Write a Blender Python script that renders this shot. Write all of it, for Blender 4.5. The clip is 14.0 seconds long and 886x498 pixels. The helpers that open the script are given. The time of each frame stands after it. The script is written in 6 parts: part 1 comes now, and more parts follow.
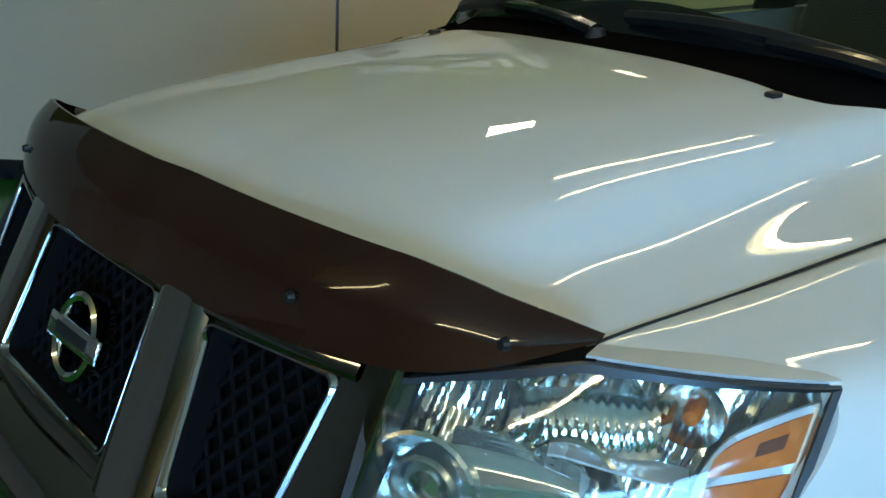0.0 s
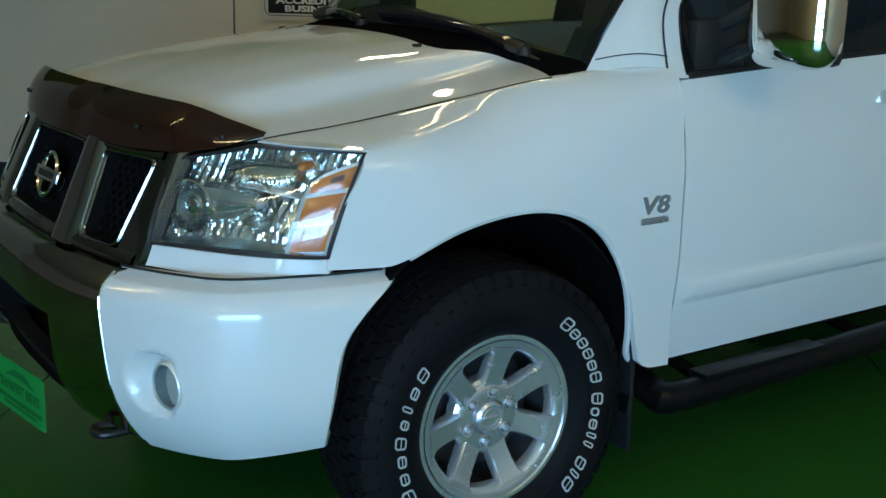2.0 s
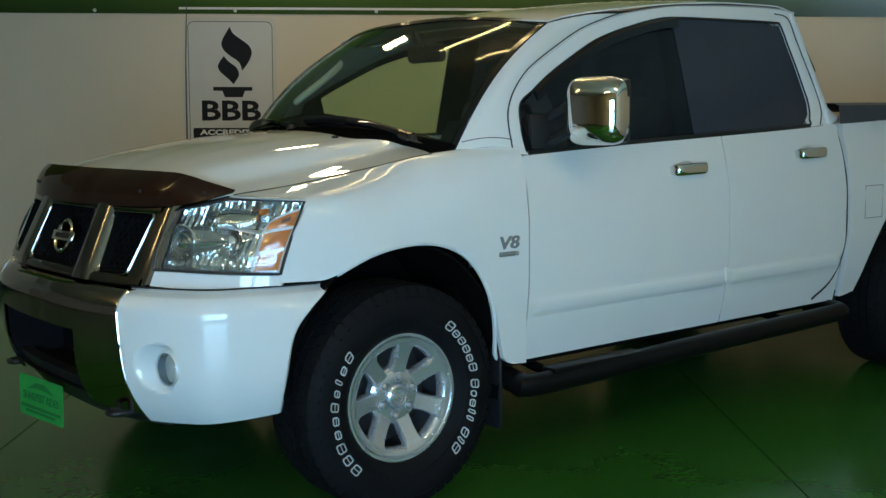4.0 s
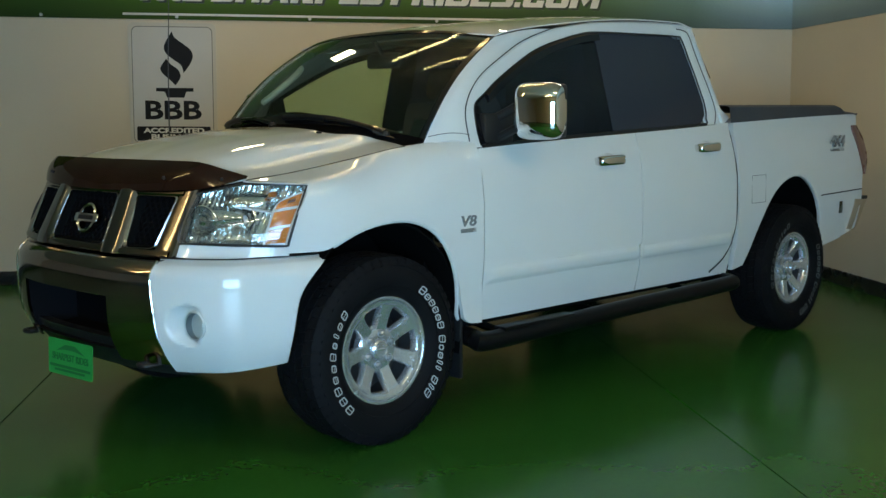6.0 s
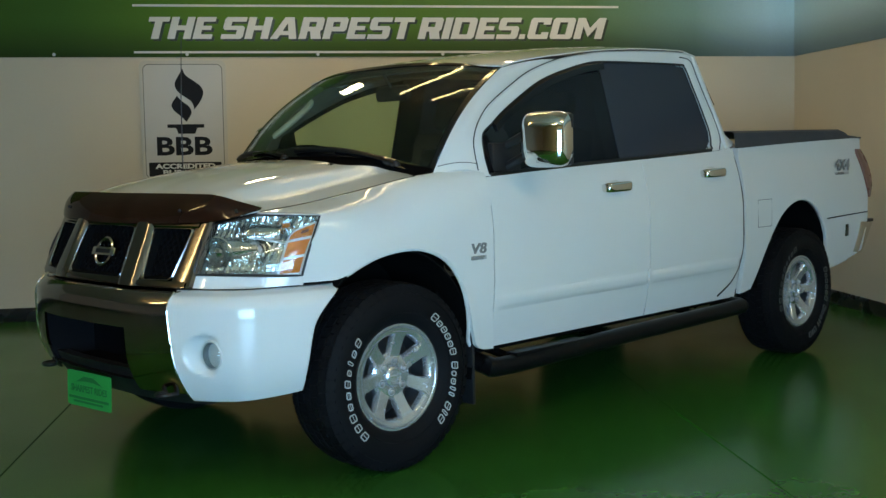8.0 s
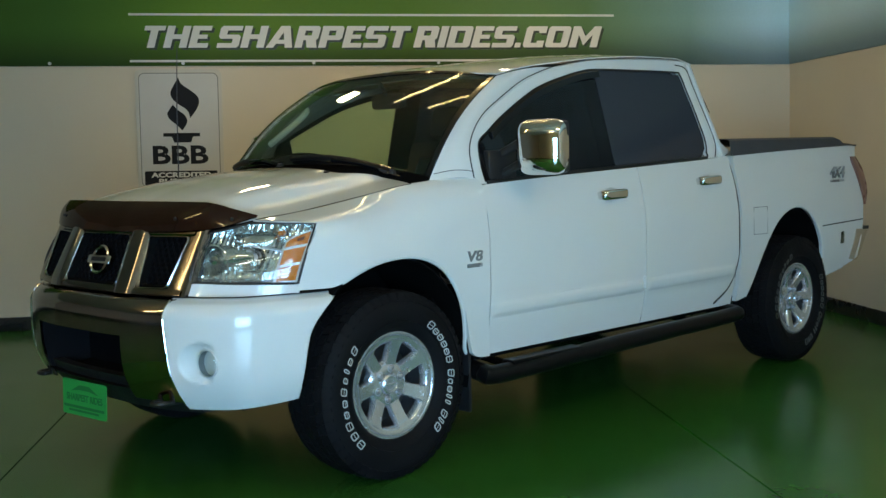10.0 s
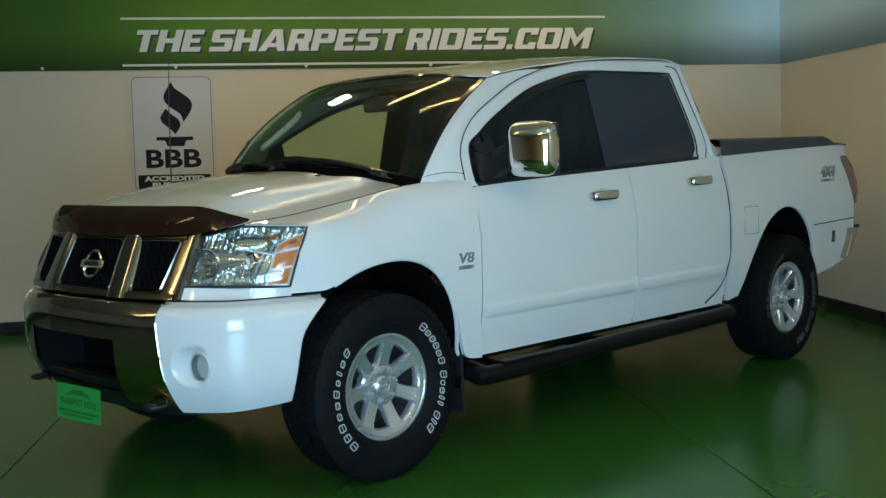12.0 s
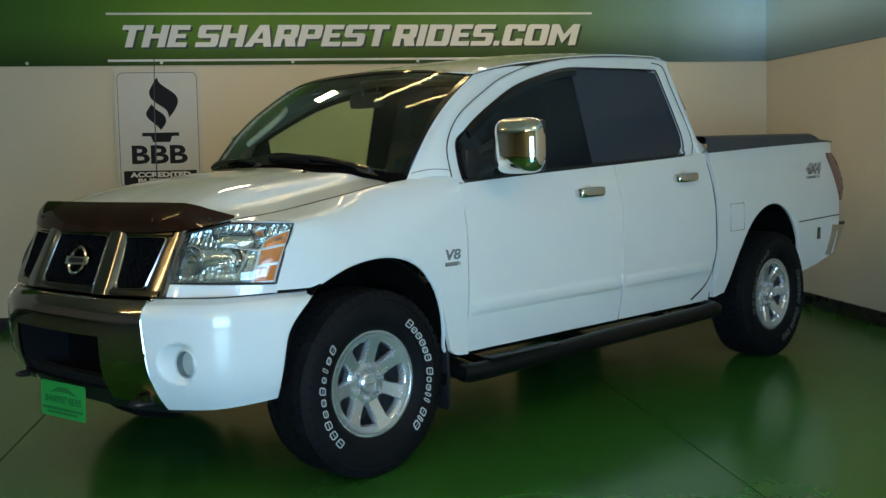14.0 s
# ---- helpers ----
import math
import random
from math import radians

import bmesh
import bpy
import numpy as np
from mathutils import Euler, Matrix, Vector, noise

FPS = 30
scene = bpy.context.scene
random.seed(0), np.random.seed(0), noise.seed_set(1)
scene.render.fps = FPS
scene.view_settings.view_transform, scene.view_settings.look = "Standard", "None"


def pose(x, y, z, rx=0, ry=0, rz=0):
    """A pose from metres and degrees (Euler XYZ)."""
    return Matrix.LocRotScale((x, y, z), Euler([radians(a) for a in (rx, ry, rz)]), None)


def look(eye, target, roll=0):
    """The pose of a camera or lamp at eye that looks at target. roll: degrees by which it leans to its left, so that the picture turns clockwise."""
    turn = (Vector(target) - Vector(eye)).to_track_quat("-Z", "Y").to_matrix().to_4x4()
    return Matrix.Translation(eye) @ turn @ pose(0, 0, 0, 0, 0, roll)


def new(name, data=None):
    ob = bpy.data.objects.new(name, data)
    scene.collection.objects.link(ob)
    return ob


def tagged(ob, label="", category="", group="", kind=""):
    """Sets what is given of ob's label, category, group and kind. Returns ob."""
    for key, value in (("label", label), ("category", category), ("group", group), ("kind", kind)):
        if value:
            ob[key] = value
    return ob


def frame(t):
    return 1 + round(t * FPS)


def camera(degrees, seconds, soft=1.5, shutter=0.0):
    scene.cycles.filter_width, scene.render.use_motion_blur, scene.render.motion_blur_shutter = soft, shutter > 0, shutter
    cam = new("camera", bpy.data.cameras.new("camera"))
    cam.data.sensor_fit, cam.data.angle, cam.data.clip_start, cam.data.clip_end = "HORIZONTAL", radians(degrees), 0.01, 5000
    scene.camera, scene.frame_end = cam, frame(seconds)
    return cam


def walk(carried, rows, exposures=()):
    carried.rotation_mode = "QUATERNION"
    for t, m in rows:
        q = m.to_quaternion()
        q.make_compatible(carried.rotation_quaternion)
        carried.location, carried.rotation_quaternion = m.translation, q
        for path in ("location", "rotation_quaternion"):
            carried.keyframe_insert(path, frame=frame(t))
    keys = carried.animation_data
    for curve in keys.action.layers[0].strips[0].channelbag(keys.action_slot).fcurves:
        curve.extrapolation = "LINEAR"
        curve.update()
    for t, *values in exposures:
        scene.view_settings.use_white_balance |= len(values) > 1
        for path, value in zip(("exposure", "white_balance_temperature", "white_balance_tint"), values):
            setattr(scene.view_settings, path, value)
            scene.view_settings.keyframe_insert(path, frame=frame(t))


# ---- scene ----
cam = camera(44.7, 14.0)
PATH = [
    (0, (-1.25, -1.498, 1.593), (-0.16, 0.069, 0.997), 1.7),
    (0.5, (-1.332, -1.875, 1.588), (-0.312, -0.243, 1.045), 0.2),
    (1, (-1.392, -2.287, 1.599), (-0.417, -0.618, 1.087), 1.1),
    (1.5, (-1.496, -2.68, 1.591), (-0.497, -1.017, 1.103), 0.3),
    (2, (-1.521, -3.085, 1.568), (-0.478, -1.457, 1.057), 0.7),
    (2.5, (-1.602, -3.415, 1.564), (-0.422, -1.847, 1.177), 0.7),
    (2.7, (-1.669, -3.514, 1.535), (-0.484, -1.931, 1.236), 0.1),
    (4.8, (-2.598, -4.284, 1.418), (-1.291, -2.788, 1.188), -0.7),
    (5, (-2.692, -4.323, 1.421), (-1.325, -2.883, 1.177), -0.7),
    (5.5, (-2.855, -4.393, 1.414), (-1.48, -2.957, 1.193), -1.2),
    (6, (-2.984, -4.43, 1.417), (-1.605, -3.003, 1.173), -0.3),
    (6.5, (-3.04, -4.474, 1.414), (-1.67, -3.028, 1.231), -0.6),
    (7, (-3.049, -4.477, 1.407), (-1.677, -3.032, 1.239), -1.2),
    (7.5, (-3.044, -4.474, 1.422), (-1.671, -3.031, 1.243), -1.4),
    (8, (-3.047, -4.479, 1.404), (-1.674, -3.037, 1.22), -1.3),
    (10.3, (-3.046, -4.478, 1.398), (-1.666, -3.04, 1.231), -1.4),
    (10.5, (-3.047, -4.481, 1.418), (-1.673, -3.038, 1.24), -1.2),
    (11, (-3.051, -4.48, 1.424), (-1.667, -3.046, 1.251), -1.1),
    (11.5, (-3.052, -4.504, 1.411), (-1.662, -3.077, 1.237), -1.5),
    (12, (-3.05, -4.51, 1.404), (-1.664, -3.077, 1.238), -1.8),
    (12.5, (-3.045, -4.508, 1.405), (-1.657, -3.079, 1.227), -1.7),
    (13, (-3.044, -4.507, 1.4), (-1.649, -3.084, 1.23), -1.6),
    (13.5, (-3.044, -4.507, 1.404), (-1.646, -3.086, 1.239), -1.8),
    (14, (-3.044, -4.51, 1.407), (-1.642, -3.094, 1.233), -1.7),
]
walk(cam, [(t, look(eye, target, roll)) for t, eye, target, roll in PATH], [(0, 0.18, 5600, 13), (0.6, 0.16, 5750, 14), (1.2, 0.10, 5900, 14), (2.4, -0.18, 6450, 16), (5, -0.08, 6800, 17), (14, 0.06, 6800, 17)])

# ---- light and colour balance ----
world = bpy.data.worlds.new("world")
scene.world = world
world.use_nodes = True
world.node_tree.nodes["Background"].inputs[0].default_value = (0.5, 0.6, 0.7, 1)
world.node_tree.nodes["Background"].inputs[1].default_value = 0.02

# The room's own axes: u runs along the back wall, n points at it.
ROOM = radians(-37)
RU, RN = Vector((math.cos(ROOM), math.sin(ROOM), 0)), Vector((-math.sin(ROOM), math.cos(ROOM), 0))
BACK, FRONT, LEFT, RIGHT, CEIL = 4.2, -7.6, -9.0, 4.68, 3.4


def room(s, d, z):
    return RU * s + RN * d + Vector((0, 0, z))


# ---- materials ----
def node(nt, kind, **values):
    n = nt.nodes.new(kind)
    for key, value in values.items():
        n.inputs[key].default_value = value
    return n


def mat(name, color, rough=0.5, metal=0.0, var=0.12, scale=6.0, fine=60.0, bump=0.0, coat=0.0, spec=0.5, rvar=0.08, stretch=(1, 1, 1)):
    """A surface with broad stains, fine grain and a little relief."""
    m = bpy.data.materials.new(name)
    m.use_nodes = True
    nt = m.node_tree
    b = nt.nodes["Principled BSDF"]
    b.inputs["Metallic"].default_value = metal
    b.inputs["Specular IOR Level"].default_value = spec
    b.inputs["Coat Weight"].default_value = coat
    b.inputs["Coat Roughness"].default_value = 0.008
    b.inputs["Coat IOR"].default_value = 1.6
    tc = nt.nodes.new("ShaderNodeTexCoord")
    mp = nt.nodes.new("ShaderNodeMapping")
    mp.inputs["Scale"].default_value = stretch
    nt.links.new(tc.outputs["Object"], mp.inputs["Vector"])
    broad, grain = node(nt, "ShaderNodeTexNoise", Scale=scale, Detail=4.0), node(nt, "ShaderNodeTexNoise", Scale=fine, Detail=3.0)
    for n in (broad, grain):
        nt.links.new(mp.outputs["Vector"], n.inputs["Vector"])
    mix = nt.nodes.new("ShaderNodeMath")
    mix.operation = "MULTIPLY_ADD"
    mix.inputs[1].default_value = 0.35
    nt.links.new(grain.outputs["Fac"], mix.inputs[0])
    nt.links.new(broad.outputs["Fac"], mix.inputs[2])
    ramp = nt.nodes.new("ShaderNodeMapRange")
    ramp.inputs["From Min"].default_value, ramp.inputs["From Max"].default_value = 0.35, 1.0
    ramp.inputs["To Min"].default_value, ramp.inputs["To Max"].default_value = 1 - var, 1 + var
    nt.links.new(mix.outputs[0], ramp.inputs["Value"])
    tint = nt.nodes.new("ShaderNodeVectorMath")
    tint.operation = "SCALE"
    tint.inputs[0].default_value = color
    nt.links.new(ramp.outputs[0], tint.inputs["Scale"])
    nt.links.new(tint.outputs[0], b.inputs["Base Color"])
    rr = nt.nodes.new("ShaderNodeMapRange")
    rr.inputs["From Min"].default_value, rr.inputs["From Max"].default_value = 0.3, 0.7
    rr.inputs["To Min"].default_value, rr.inputs["To Max"].default_value = max(0.0, rough - rvar), rough + rvar
    nt.links.new(broad.outputs["Fac"], rr.inputs["Value"])
    nt.links.new(rr.outputs[0], b.inputs["Roughness"])
    if bump:
        bp = node(nt, "ShaderNodeBump", Strength=bump, Distance=0.004)
        nt.links.new(grain.outputs["Fac"], bp.inputs["Height"])
        nt.links.new(bp.outputs[0], b.inputs["Normal"])
    return m


def glass(name, tint, gloss=0.02, haze=0.0):
    """A thin tinted pane: what lies behind it shows through, and it mirrors more at a slant."""
    m = bpy.data.materials.new(name)
    m.use_nodes = True
    nt = m.node_tree
    nt.nodes.clear()
    out = nt.nodes.new("ShaderNodeOutputMaterial")
    clear, shine, mix = nt.nodes.new("ShaderNodeBsdfTransparent"), nt.nodes.new("ShaderNodeBsdfGlossy"), nt.nodes.new("ShaderNodeMixShader")
    clear.inputs[0].default_value = (*tint, 1)
    shine.inputs["Roughness"].default_value = gloss
    lw = node(nt, "ShaderNodeLayerWeight", Blend=0.5)
    power = nt.nodes.new("ShaderNodeMath")
    power.operation = "POWER"
    power.inputs[1].default_value = 5.0
    share = nt.nodes.new("ShaderNodeMath")
    share.operation = "MULTIPLY_ADD"
    share.inputs[1].default_value, share.inputs[2].default_value = 0.62, 0.035
    nt.links.new(lw.outputs["Facing"], power.inputs[0])
    nt.links.new(power.outputs[0], share.inputs[0])
    nt.links.new(share.outputs[0], mix.inputs[0])
    nt.links.new(clear.outputs[0], mix.inputs[1])
    nt.links.new(shine.outputs[0], mix.inputs[2])
    # pale blue diffuse share stands in for daylight mirrored in the panes
    film, dusty = nt.nodes.new("ShaderNodeBsdfDiffuse"), nt.nodes.new("ShaderNodeMixShader")
    film.inputs[0].default_value = (0.50, 0.56, 0.70, 1)
    dusty.inputs[0].default_value = haze
    nt.links.new(mix.outputs[0], dusty.inputs[1])
    nt.links.new(film.outputs[0], dusty.inputs[2])
    nt.links.new(dusty.outputs[0], out.inputs[0])
    return m


def glow(name, color, strength):
    m = bpy.data.materials.new(name)
    m.use_nodes = True
    b = m.node_tree.nodes["Principled BSDF"]
    b.inputs["Base Color"].default_value = (0.8, 0.8, 0.8, 1)
    b.inputs["Emission Color"].default_value = (*color, 1)
    b.inputs["Emission Strength"].default_value = strength
    return m


PAINT = mat("white_car_paint", (0.76, 0.765, 0.735), 0.6, var=0.015, scale=3, fine=900, coat=1.0, rvar=0.01, spec=0.0)
CHROME = mat("chrome", (0.80, 0.79, 0.77), 0.05, metal=1.0, var=0.04, rvar=0.03)
DARK_CHROME = mat("dusty_chrome", (0.43, 0.405, 0.395), 0.09, metal=1.0, var=0.06, rvar=0.04)
BLACK = mat("black_plastic", (0.012, 0.012, 0.013), 0.45, var=0.3, bump=0.15, fine=300)
GLOSS_BLACK = mat("glossy_black_plastic", (0.008, 0.008, 0.009), 0.12, var=0.2)
SMOKE = mat("smoked_brown_acrylic", (0.026, 0.009, 0.0045), 0.04, var=0.1, spec=0.35, rvar=0.02)
RUBBER = mat("tyre_rubber", (0.007, 0.007, 0.008), 0.65, spec=0.12, var=0.35, scale=9, bump=0.25, fine=220)
COWL_BLACK = mat("cowl_plastic", (0.006, 0.0055, 0.0055), 0.8, spec=0.0, bump=0.1, fine=200)
LAMP_INSIDE = mat("headlamp_inside", (0.48, 0.49, 0.45), 0.22, metal=0.9, var=0.1)
BUMPER_CHROME = mat("dull_bumper_chrome", (0.42, 0.37, 0.35), 0.08, metal=1.0, var=0.06, rvar=0.04)
GRILLE_CHROME = mat("smoky_grille_chrome", (0.27, 0.245, 0.235), 0.08, metal=1.0, var=0.06, rvar=0.04)
STEP_BLACK = mat("step_plastic", (0.004, 0.004, 0.0045), 0.35, spec=0.2, bump=0.1, fine=250)
SEAL = mat("rubber_seal", (0.008, 0.008, 0.008), 0.5)
GAP = mat("panel_gap_shadow", (0.01, 0.01, 0.01), 0.8)
ALLOY = mat("silver_painted_alloy", (0.66, 0.68, 0.70), 0.26, metal=0.75, var=0.02, scale=14, rvar=0.02)
LETTER = mat("white_tyre_rubber", (0.55, 0.56, 0.54), 0.6, var=0.15, scale=30)
DARK_LETTER = mat("dark_letter_rubber", (0.10, 0.105, 0.10), 0.7, var=0.3, scale=30)
AMBER = mat("amber_reflector", (0.72, 0.19, 0.02), 0.22, var=0.15, scale=30, coat=0.6)
DARK_AMBER = mat("dark_amber_reflector", (0.16, 0.04, 0.01), 0.3)
LAMP_SATIN = mat("satin_silver_reflector", (0.76, 0.76, 0.70), 0.09, metal=0.88, var=0.05, rvar=0.06)
REFLECT = mat("headlamp_reflector", (0.78, 0.78, 0.74), 0.15, metal=1.0, var=0.05, rvar=0.05)
LAMP_GREY = mat("headlamp_bezel", (0.74, 0.75, 0.73), 0.3, metal=0.35)
BADGE = mat("badge_metal", (0.36, 0.37, 0.37), 0.3, metal=0.5)
FOG_GREY = mat("fog_lamp_inside", (0.20, 0.215, 0.22), 0.3)
HANDLE_GREY = mat("pale_grey_trim", (0.58, 0.55, 0.45), 0.6)
RED_LENS = mat("red_lens", (0.22, 0.10, 0.08), 0.3, coat=0.2)
MESH_BLACK = mat("matt_black_mesh", (0.004, 0.004, 0.005), 0.8, spec=0.08)
LINER = mat("bedliner", (0.05, 0.053, 0.06), 0.6, bump=0.3, fine=200)
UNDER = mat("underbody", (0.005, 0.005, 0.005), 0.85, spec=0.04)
CLOTH = mat("seat_cloth", (0.016, 0.016, 0.016), 0.9, bump=0.3, fine=300)
TRIM_GREY = mat("grey_trim", (0.13, 0.115, 0.09), 0.7)
CLEAR = glass("headlamp_lens", (0.96, 0.98, 0.98), 0.02, 0.015)
FOG_GLASS = glass("fog_lamp_lens", (0.80, 0.84, 0.84), 0.03)
WIND = glass("green_tinted_windscreen", (0.84, 0.93, 0.84), 0.01)
# front door glass is one tint; shade and brightness are put into these two
SHADED_SIDE_GLASS = glass("shaded_front_side_glass", (0.20, 0.23, 0.20), 0.01, 0.015)
LIT_SIDE_GLASS = glass("lit_green_side_glass", (0.86, 0.96, 0.88), 0.01)
DARK_GLASS = glass("privacy_glass", (0.06, 0.075, 0.085), 0.01, 0.07)
GREEN_PLATE = mat("bright_green_plastic", (0.010, 0.29, 0.055), 0.4, var=0.08)
PLATE_INK = mat("dark_green_print", (0.006, 0.14, 0.03), 0.5)
WALL = mat("beige_wall_paint", (0.58, 0.50, 0.365), 0.75, var=0.05, scale=1.2, fine=90, bump=0.08)
BROWN_WALL = mat("light_brown_wall_paint", (0.46, 0.37, 0.29), 0.7, var=0.1, scale=1.5)
BASE = mat("black_vinyl_baseboard", (0.012, 0.014, 0.016), 0.3)
BAND = mat("green_banner_vinyl", (0.075, 0.15, 0.03), 0.50, var=0.10, scale=0.6, rvar=0.03, spec=0.12)


def banner_fade(m):
    """The banner's fades: printed green to slate blue, glare painted into its pale end, darker towards its foot."""
    nt = m.node_tree
    tint = [n for n in nt.nodes if n.type == "VECT_MATH"][0]
    tc = nt.nodes.new("ShaderNodeTexCoord")
    dot = nt.nodes.new("ShaderNodeVectorMath")
    dot.operation = "DOT_PRODUCT"
    dot.inputs[1].default_value = RU
    nt.links.new(tc.outputs["Object"], dot.inputs[0])
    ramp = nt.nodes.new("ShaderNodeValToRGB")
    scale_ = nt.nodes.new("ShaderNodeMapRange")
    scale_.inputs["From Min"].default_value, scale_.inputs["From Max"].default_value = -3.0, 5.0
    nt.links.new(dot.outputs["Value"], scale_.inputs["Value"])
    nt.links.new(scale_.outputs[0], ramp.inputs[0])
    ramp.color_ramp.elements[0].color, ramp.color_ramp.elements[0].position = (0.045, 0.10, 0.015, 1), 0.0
    # the palest stop carries the glare at the right end in its colour
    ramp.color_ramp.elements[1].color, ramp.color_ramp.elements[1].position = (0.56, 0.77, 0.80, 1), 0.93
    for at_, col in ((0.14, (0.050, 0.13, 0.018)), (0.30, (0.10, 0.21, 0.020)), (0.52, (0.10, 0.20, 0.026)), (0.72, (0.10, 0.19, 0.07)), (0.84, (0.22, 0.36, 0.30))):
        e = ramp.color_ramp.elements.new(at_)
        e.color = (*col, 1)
    sep = nt.nodes.new("ShaderNodeSeparateXYZ")
    nt.links.new(tc.outputs["Object"], sep.inputs[0])
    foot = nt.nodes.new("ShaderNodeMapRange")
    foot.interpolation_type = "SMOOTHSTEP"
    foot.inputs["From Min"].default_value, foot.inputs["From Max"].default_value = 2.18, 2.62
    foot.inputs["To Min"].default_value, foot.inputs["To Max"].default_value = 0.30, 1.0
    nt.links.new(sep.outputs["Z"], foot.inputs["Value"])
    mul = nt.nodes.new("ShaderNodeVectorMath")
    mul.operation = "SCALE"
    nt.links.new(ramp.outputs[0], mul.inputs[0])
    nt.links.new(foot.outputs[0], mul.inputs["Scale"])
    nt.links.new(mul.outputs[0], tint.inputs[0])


banner_fade(BAND)
WHITE_VINYL = mat("white_vinyl", (0.64, 0.63, 0.56), 0.45, var=0.04)
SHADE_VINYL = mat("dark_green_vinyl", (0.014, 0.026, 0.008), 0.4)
SIGN_WHITE = mat("sign_edge", (0.50, 0.46, 0.36), 0.4, var=0.03)
SIGN_FACE = mat("sign_face", (0.50, 0.475, 0.41), 0.4, var=0.03)
SIGN_GREY = mat("sign_grey_line", (0.10, 0.10, 0.095), 0.5)
SIGN_BLACK = mat("sign_black", (0.010, 0.010, 0.011), 0.6, spec=0.15)
FLOOR = mat("green_epoxy", (0.026, 0.128, 0.019), 0.20, var=0.20, scale=1.1, fine=40, coat=0.0, spec=0.24, rvar=0.04)
JOINT = mat("floor_joint", (0.006, 0.015, 0.006), 0.6)
CEILING = mat("ceiling_paint", (0.52, 0.46, 0.33), 0.85, scale=1)
TUBE = glow("fluorescent_tube", (1.0, 0.80, 0.38), 57.0)
# brighter tube for the strip added to lift the right-hand corner
FILL_TUBE = glow("fill_fluorescent_tube", (1.0, 0.88, 0.63), 44.0)
DIM_TUBE = glow("dim_fluorescent_tube", (1.0, 0.77, 0.32), 32.0)
FLOOD = glow("lamp_glass", (1.0, 0.83, 0.48), 58.0)
STEEL = mat("white_sheet_steel", (0.6, 0.6, 0.57), 0.4)
SKYPANE = glow("daylight_pane", (0.30, 0.64, 1.0), 23.0)


# ---- mesh helpers ----
def finish(name, bm, material, parent=None, label="", sharp=32):
    bmesh.ops.recalc_face_normals(bm, faces=bm.faces)
    me = bpy.data.meshes.new(name)
    bm.to_mesh(me)
    bm.free()
    me.materials.append(material)
    for p in me.polygons:
        p.use_smooth = True
    me.set_sharp_from_angle(angle=radians(sharp))
    ob = new(name, me)
    if parent is not None:
        ob.parent = parent
    if label:
        ob["label"] = label
    return ob


part = finish


def grid(bm, pts, back=None):
    """A sheet of quads over rows of points; with back (rows of points) a closed slab."""
    nu, nv = len(pts), len(pts[0])
    a = [[bm.verts.new(p) for p in row] for row in pts]
    for i in range(nu - 1):
        for j in range(nv - 1):
            bm.faces.new((a[i][j], a[i + 1][j], a[i + 1][j + 1], a[i][j + 1]))
    if back is None:
        return bm
    b = [[bm.verts.new(p) for p in row] for row in back]
    for i in range(nu - 1):
        for j in range(nv - 1):
            bm.faces.new((b[i][j], b[i][j + 1], b[i + 1][j + 1], b[i + 1][j]))
    rim = [(i, 0) for i in range(nu)] + [(nu - 1, j) for j in range(1, nv)] + [(i, nv - 1) for i in range(nu - 2, -1, -1)] + [(0, j) for j in range(nv - 2, 0, -1)]
    for (i, j), (k, l) in zip(rim, rim[1:] + rim[:1]):
        bm.faces.new((a[i][j], b[i][j], b[k][l], a[k][l]))
    return bm


def sheet(name, f, us, vs, depth, material, parent, label="", sharp=32):
    """The surface f(u, v), as thick as the vector depth."""
    d = Vector(depth)
    pts = [[Vector(f(u, v)) for v in vs] for u in us]
    return finish(name, grid(bmesh.new(), pts, [[p + d for p in row] for row in pts]), material, parent, label, sharp)


def add_box(bm, lo, hi, m=None, bevel=0.0, seg=2):
    made = bmesh.ops.create_cube(bm, size=1.0)["verts"]
    c, s = (Vector(lo) + Vector(hi)) / 2, Vector(hi) - Vector(lo)
    for v in made:
        v.co = Vector((v.co.x * s.x, v.co.y * s.y, v.co.z * s.z)) + c
    if bevel:
        edges = list({e for v in made for e in v.link_edges})
        out = bmesh.ops.bevel(bm, geom=edges, offset=bevel, segments=seg, profile=0.5, affect="EDGES")
        made = list({v for f in out["faces"] for v in f.verts} | {v for v in made if v.is_valid})
    if m is not None:
        for v in made:
            v.co = m @ v.co
    return bm


def box(name, lo, hi, material, parent=None, label="", bevel=0.0, m=None):
    return finish(name, add_box(bmesh.new(), lo, hi, m, bevel), material, parent, label)


def add_tube(bm, pts, r, n=10, cap=True):
    """A round bar along a line of points; r may be a list."""
    pts = [Vector(p) for p in pts]
    rs = r if isinstance(r, (list, tuple)) else [r] * len(pts)
    rings, side = [], None
    for i, p in enumerate(pts):
        t = (pts[min(i + 1, len(pts) - 1)] - pts[max(i - 1, 0)]).normalized()
        if side is None:
            side = t.cross(Vector((0, 0, 1)) if abs(t.z) < 0.9 else Vector((1, 0, 0))).normalized()
        side = (side - t * side.dot(t)).normalized()
        up = t.cross(side)
        rings.append([bm.verts.new(p + (side * math.cos(a) + up * math.sin(a)) * rs[i]) for a in (2 * math.pi * k / n for k in range(n))])
    for a, b in zip(rings, rings[1:]):
        for k in range(n):
            bm.faces.new((a[k], a[(k + 1) % n], b[(k + 1) % n], b[k]))
    if cap:
        bm.faces.new(rings[0][::-1])
        bm.faces.new(rings[-1])
    return bm


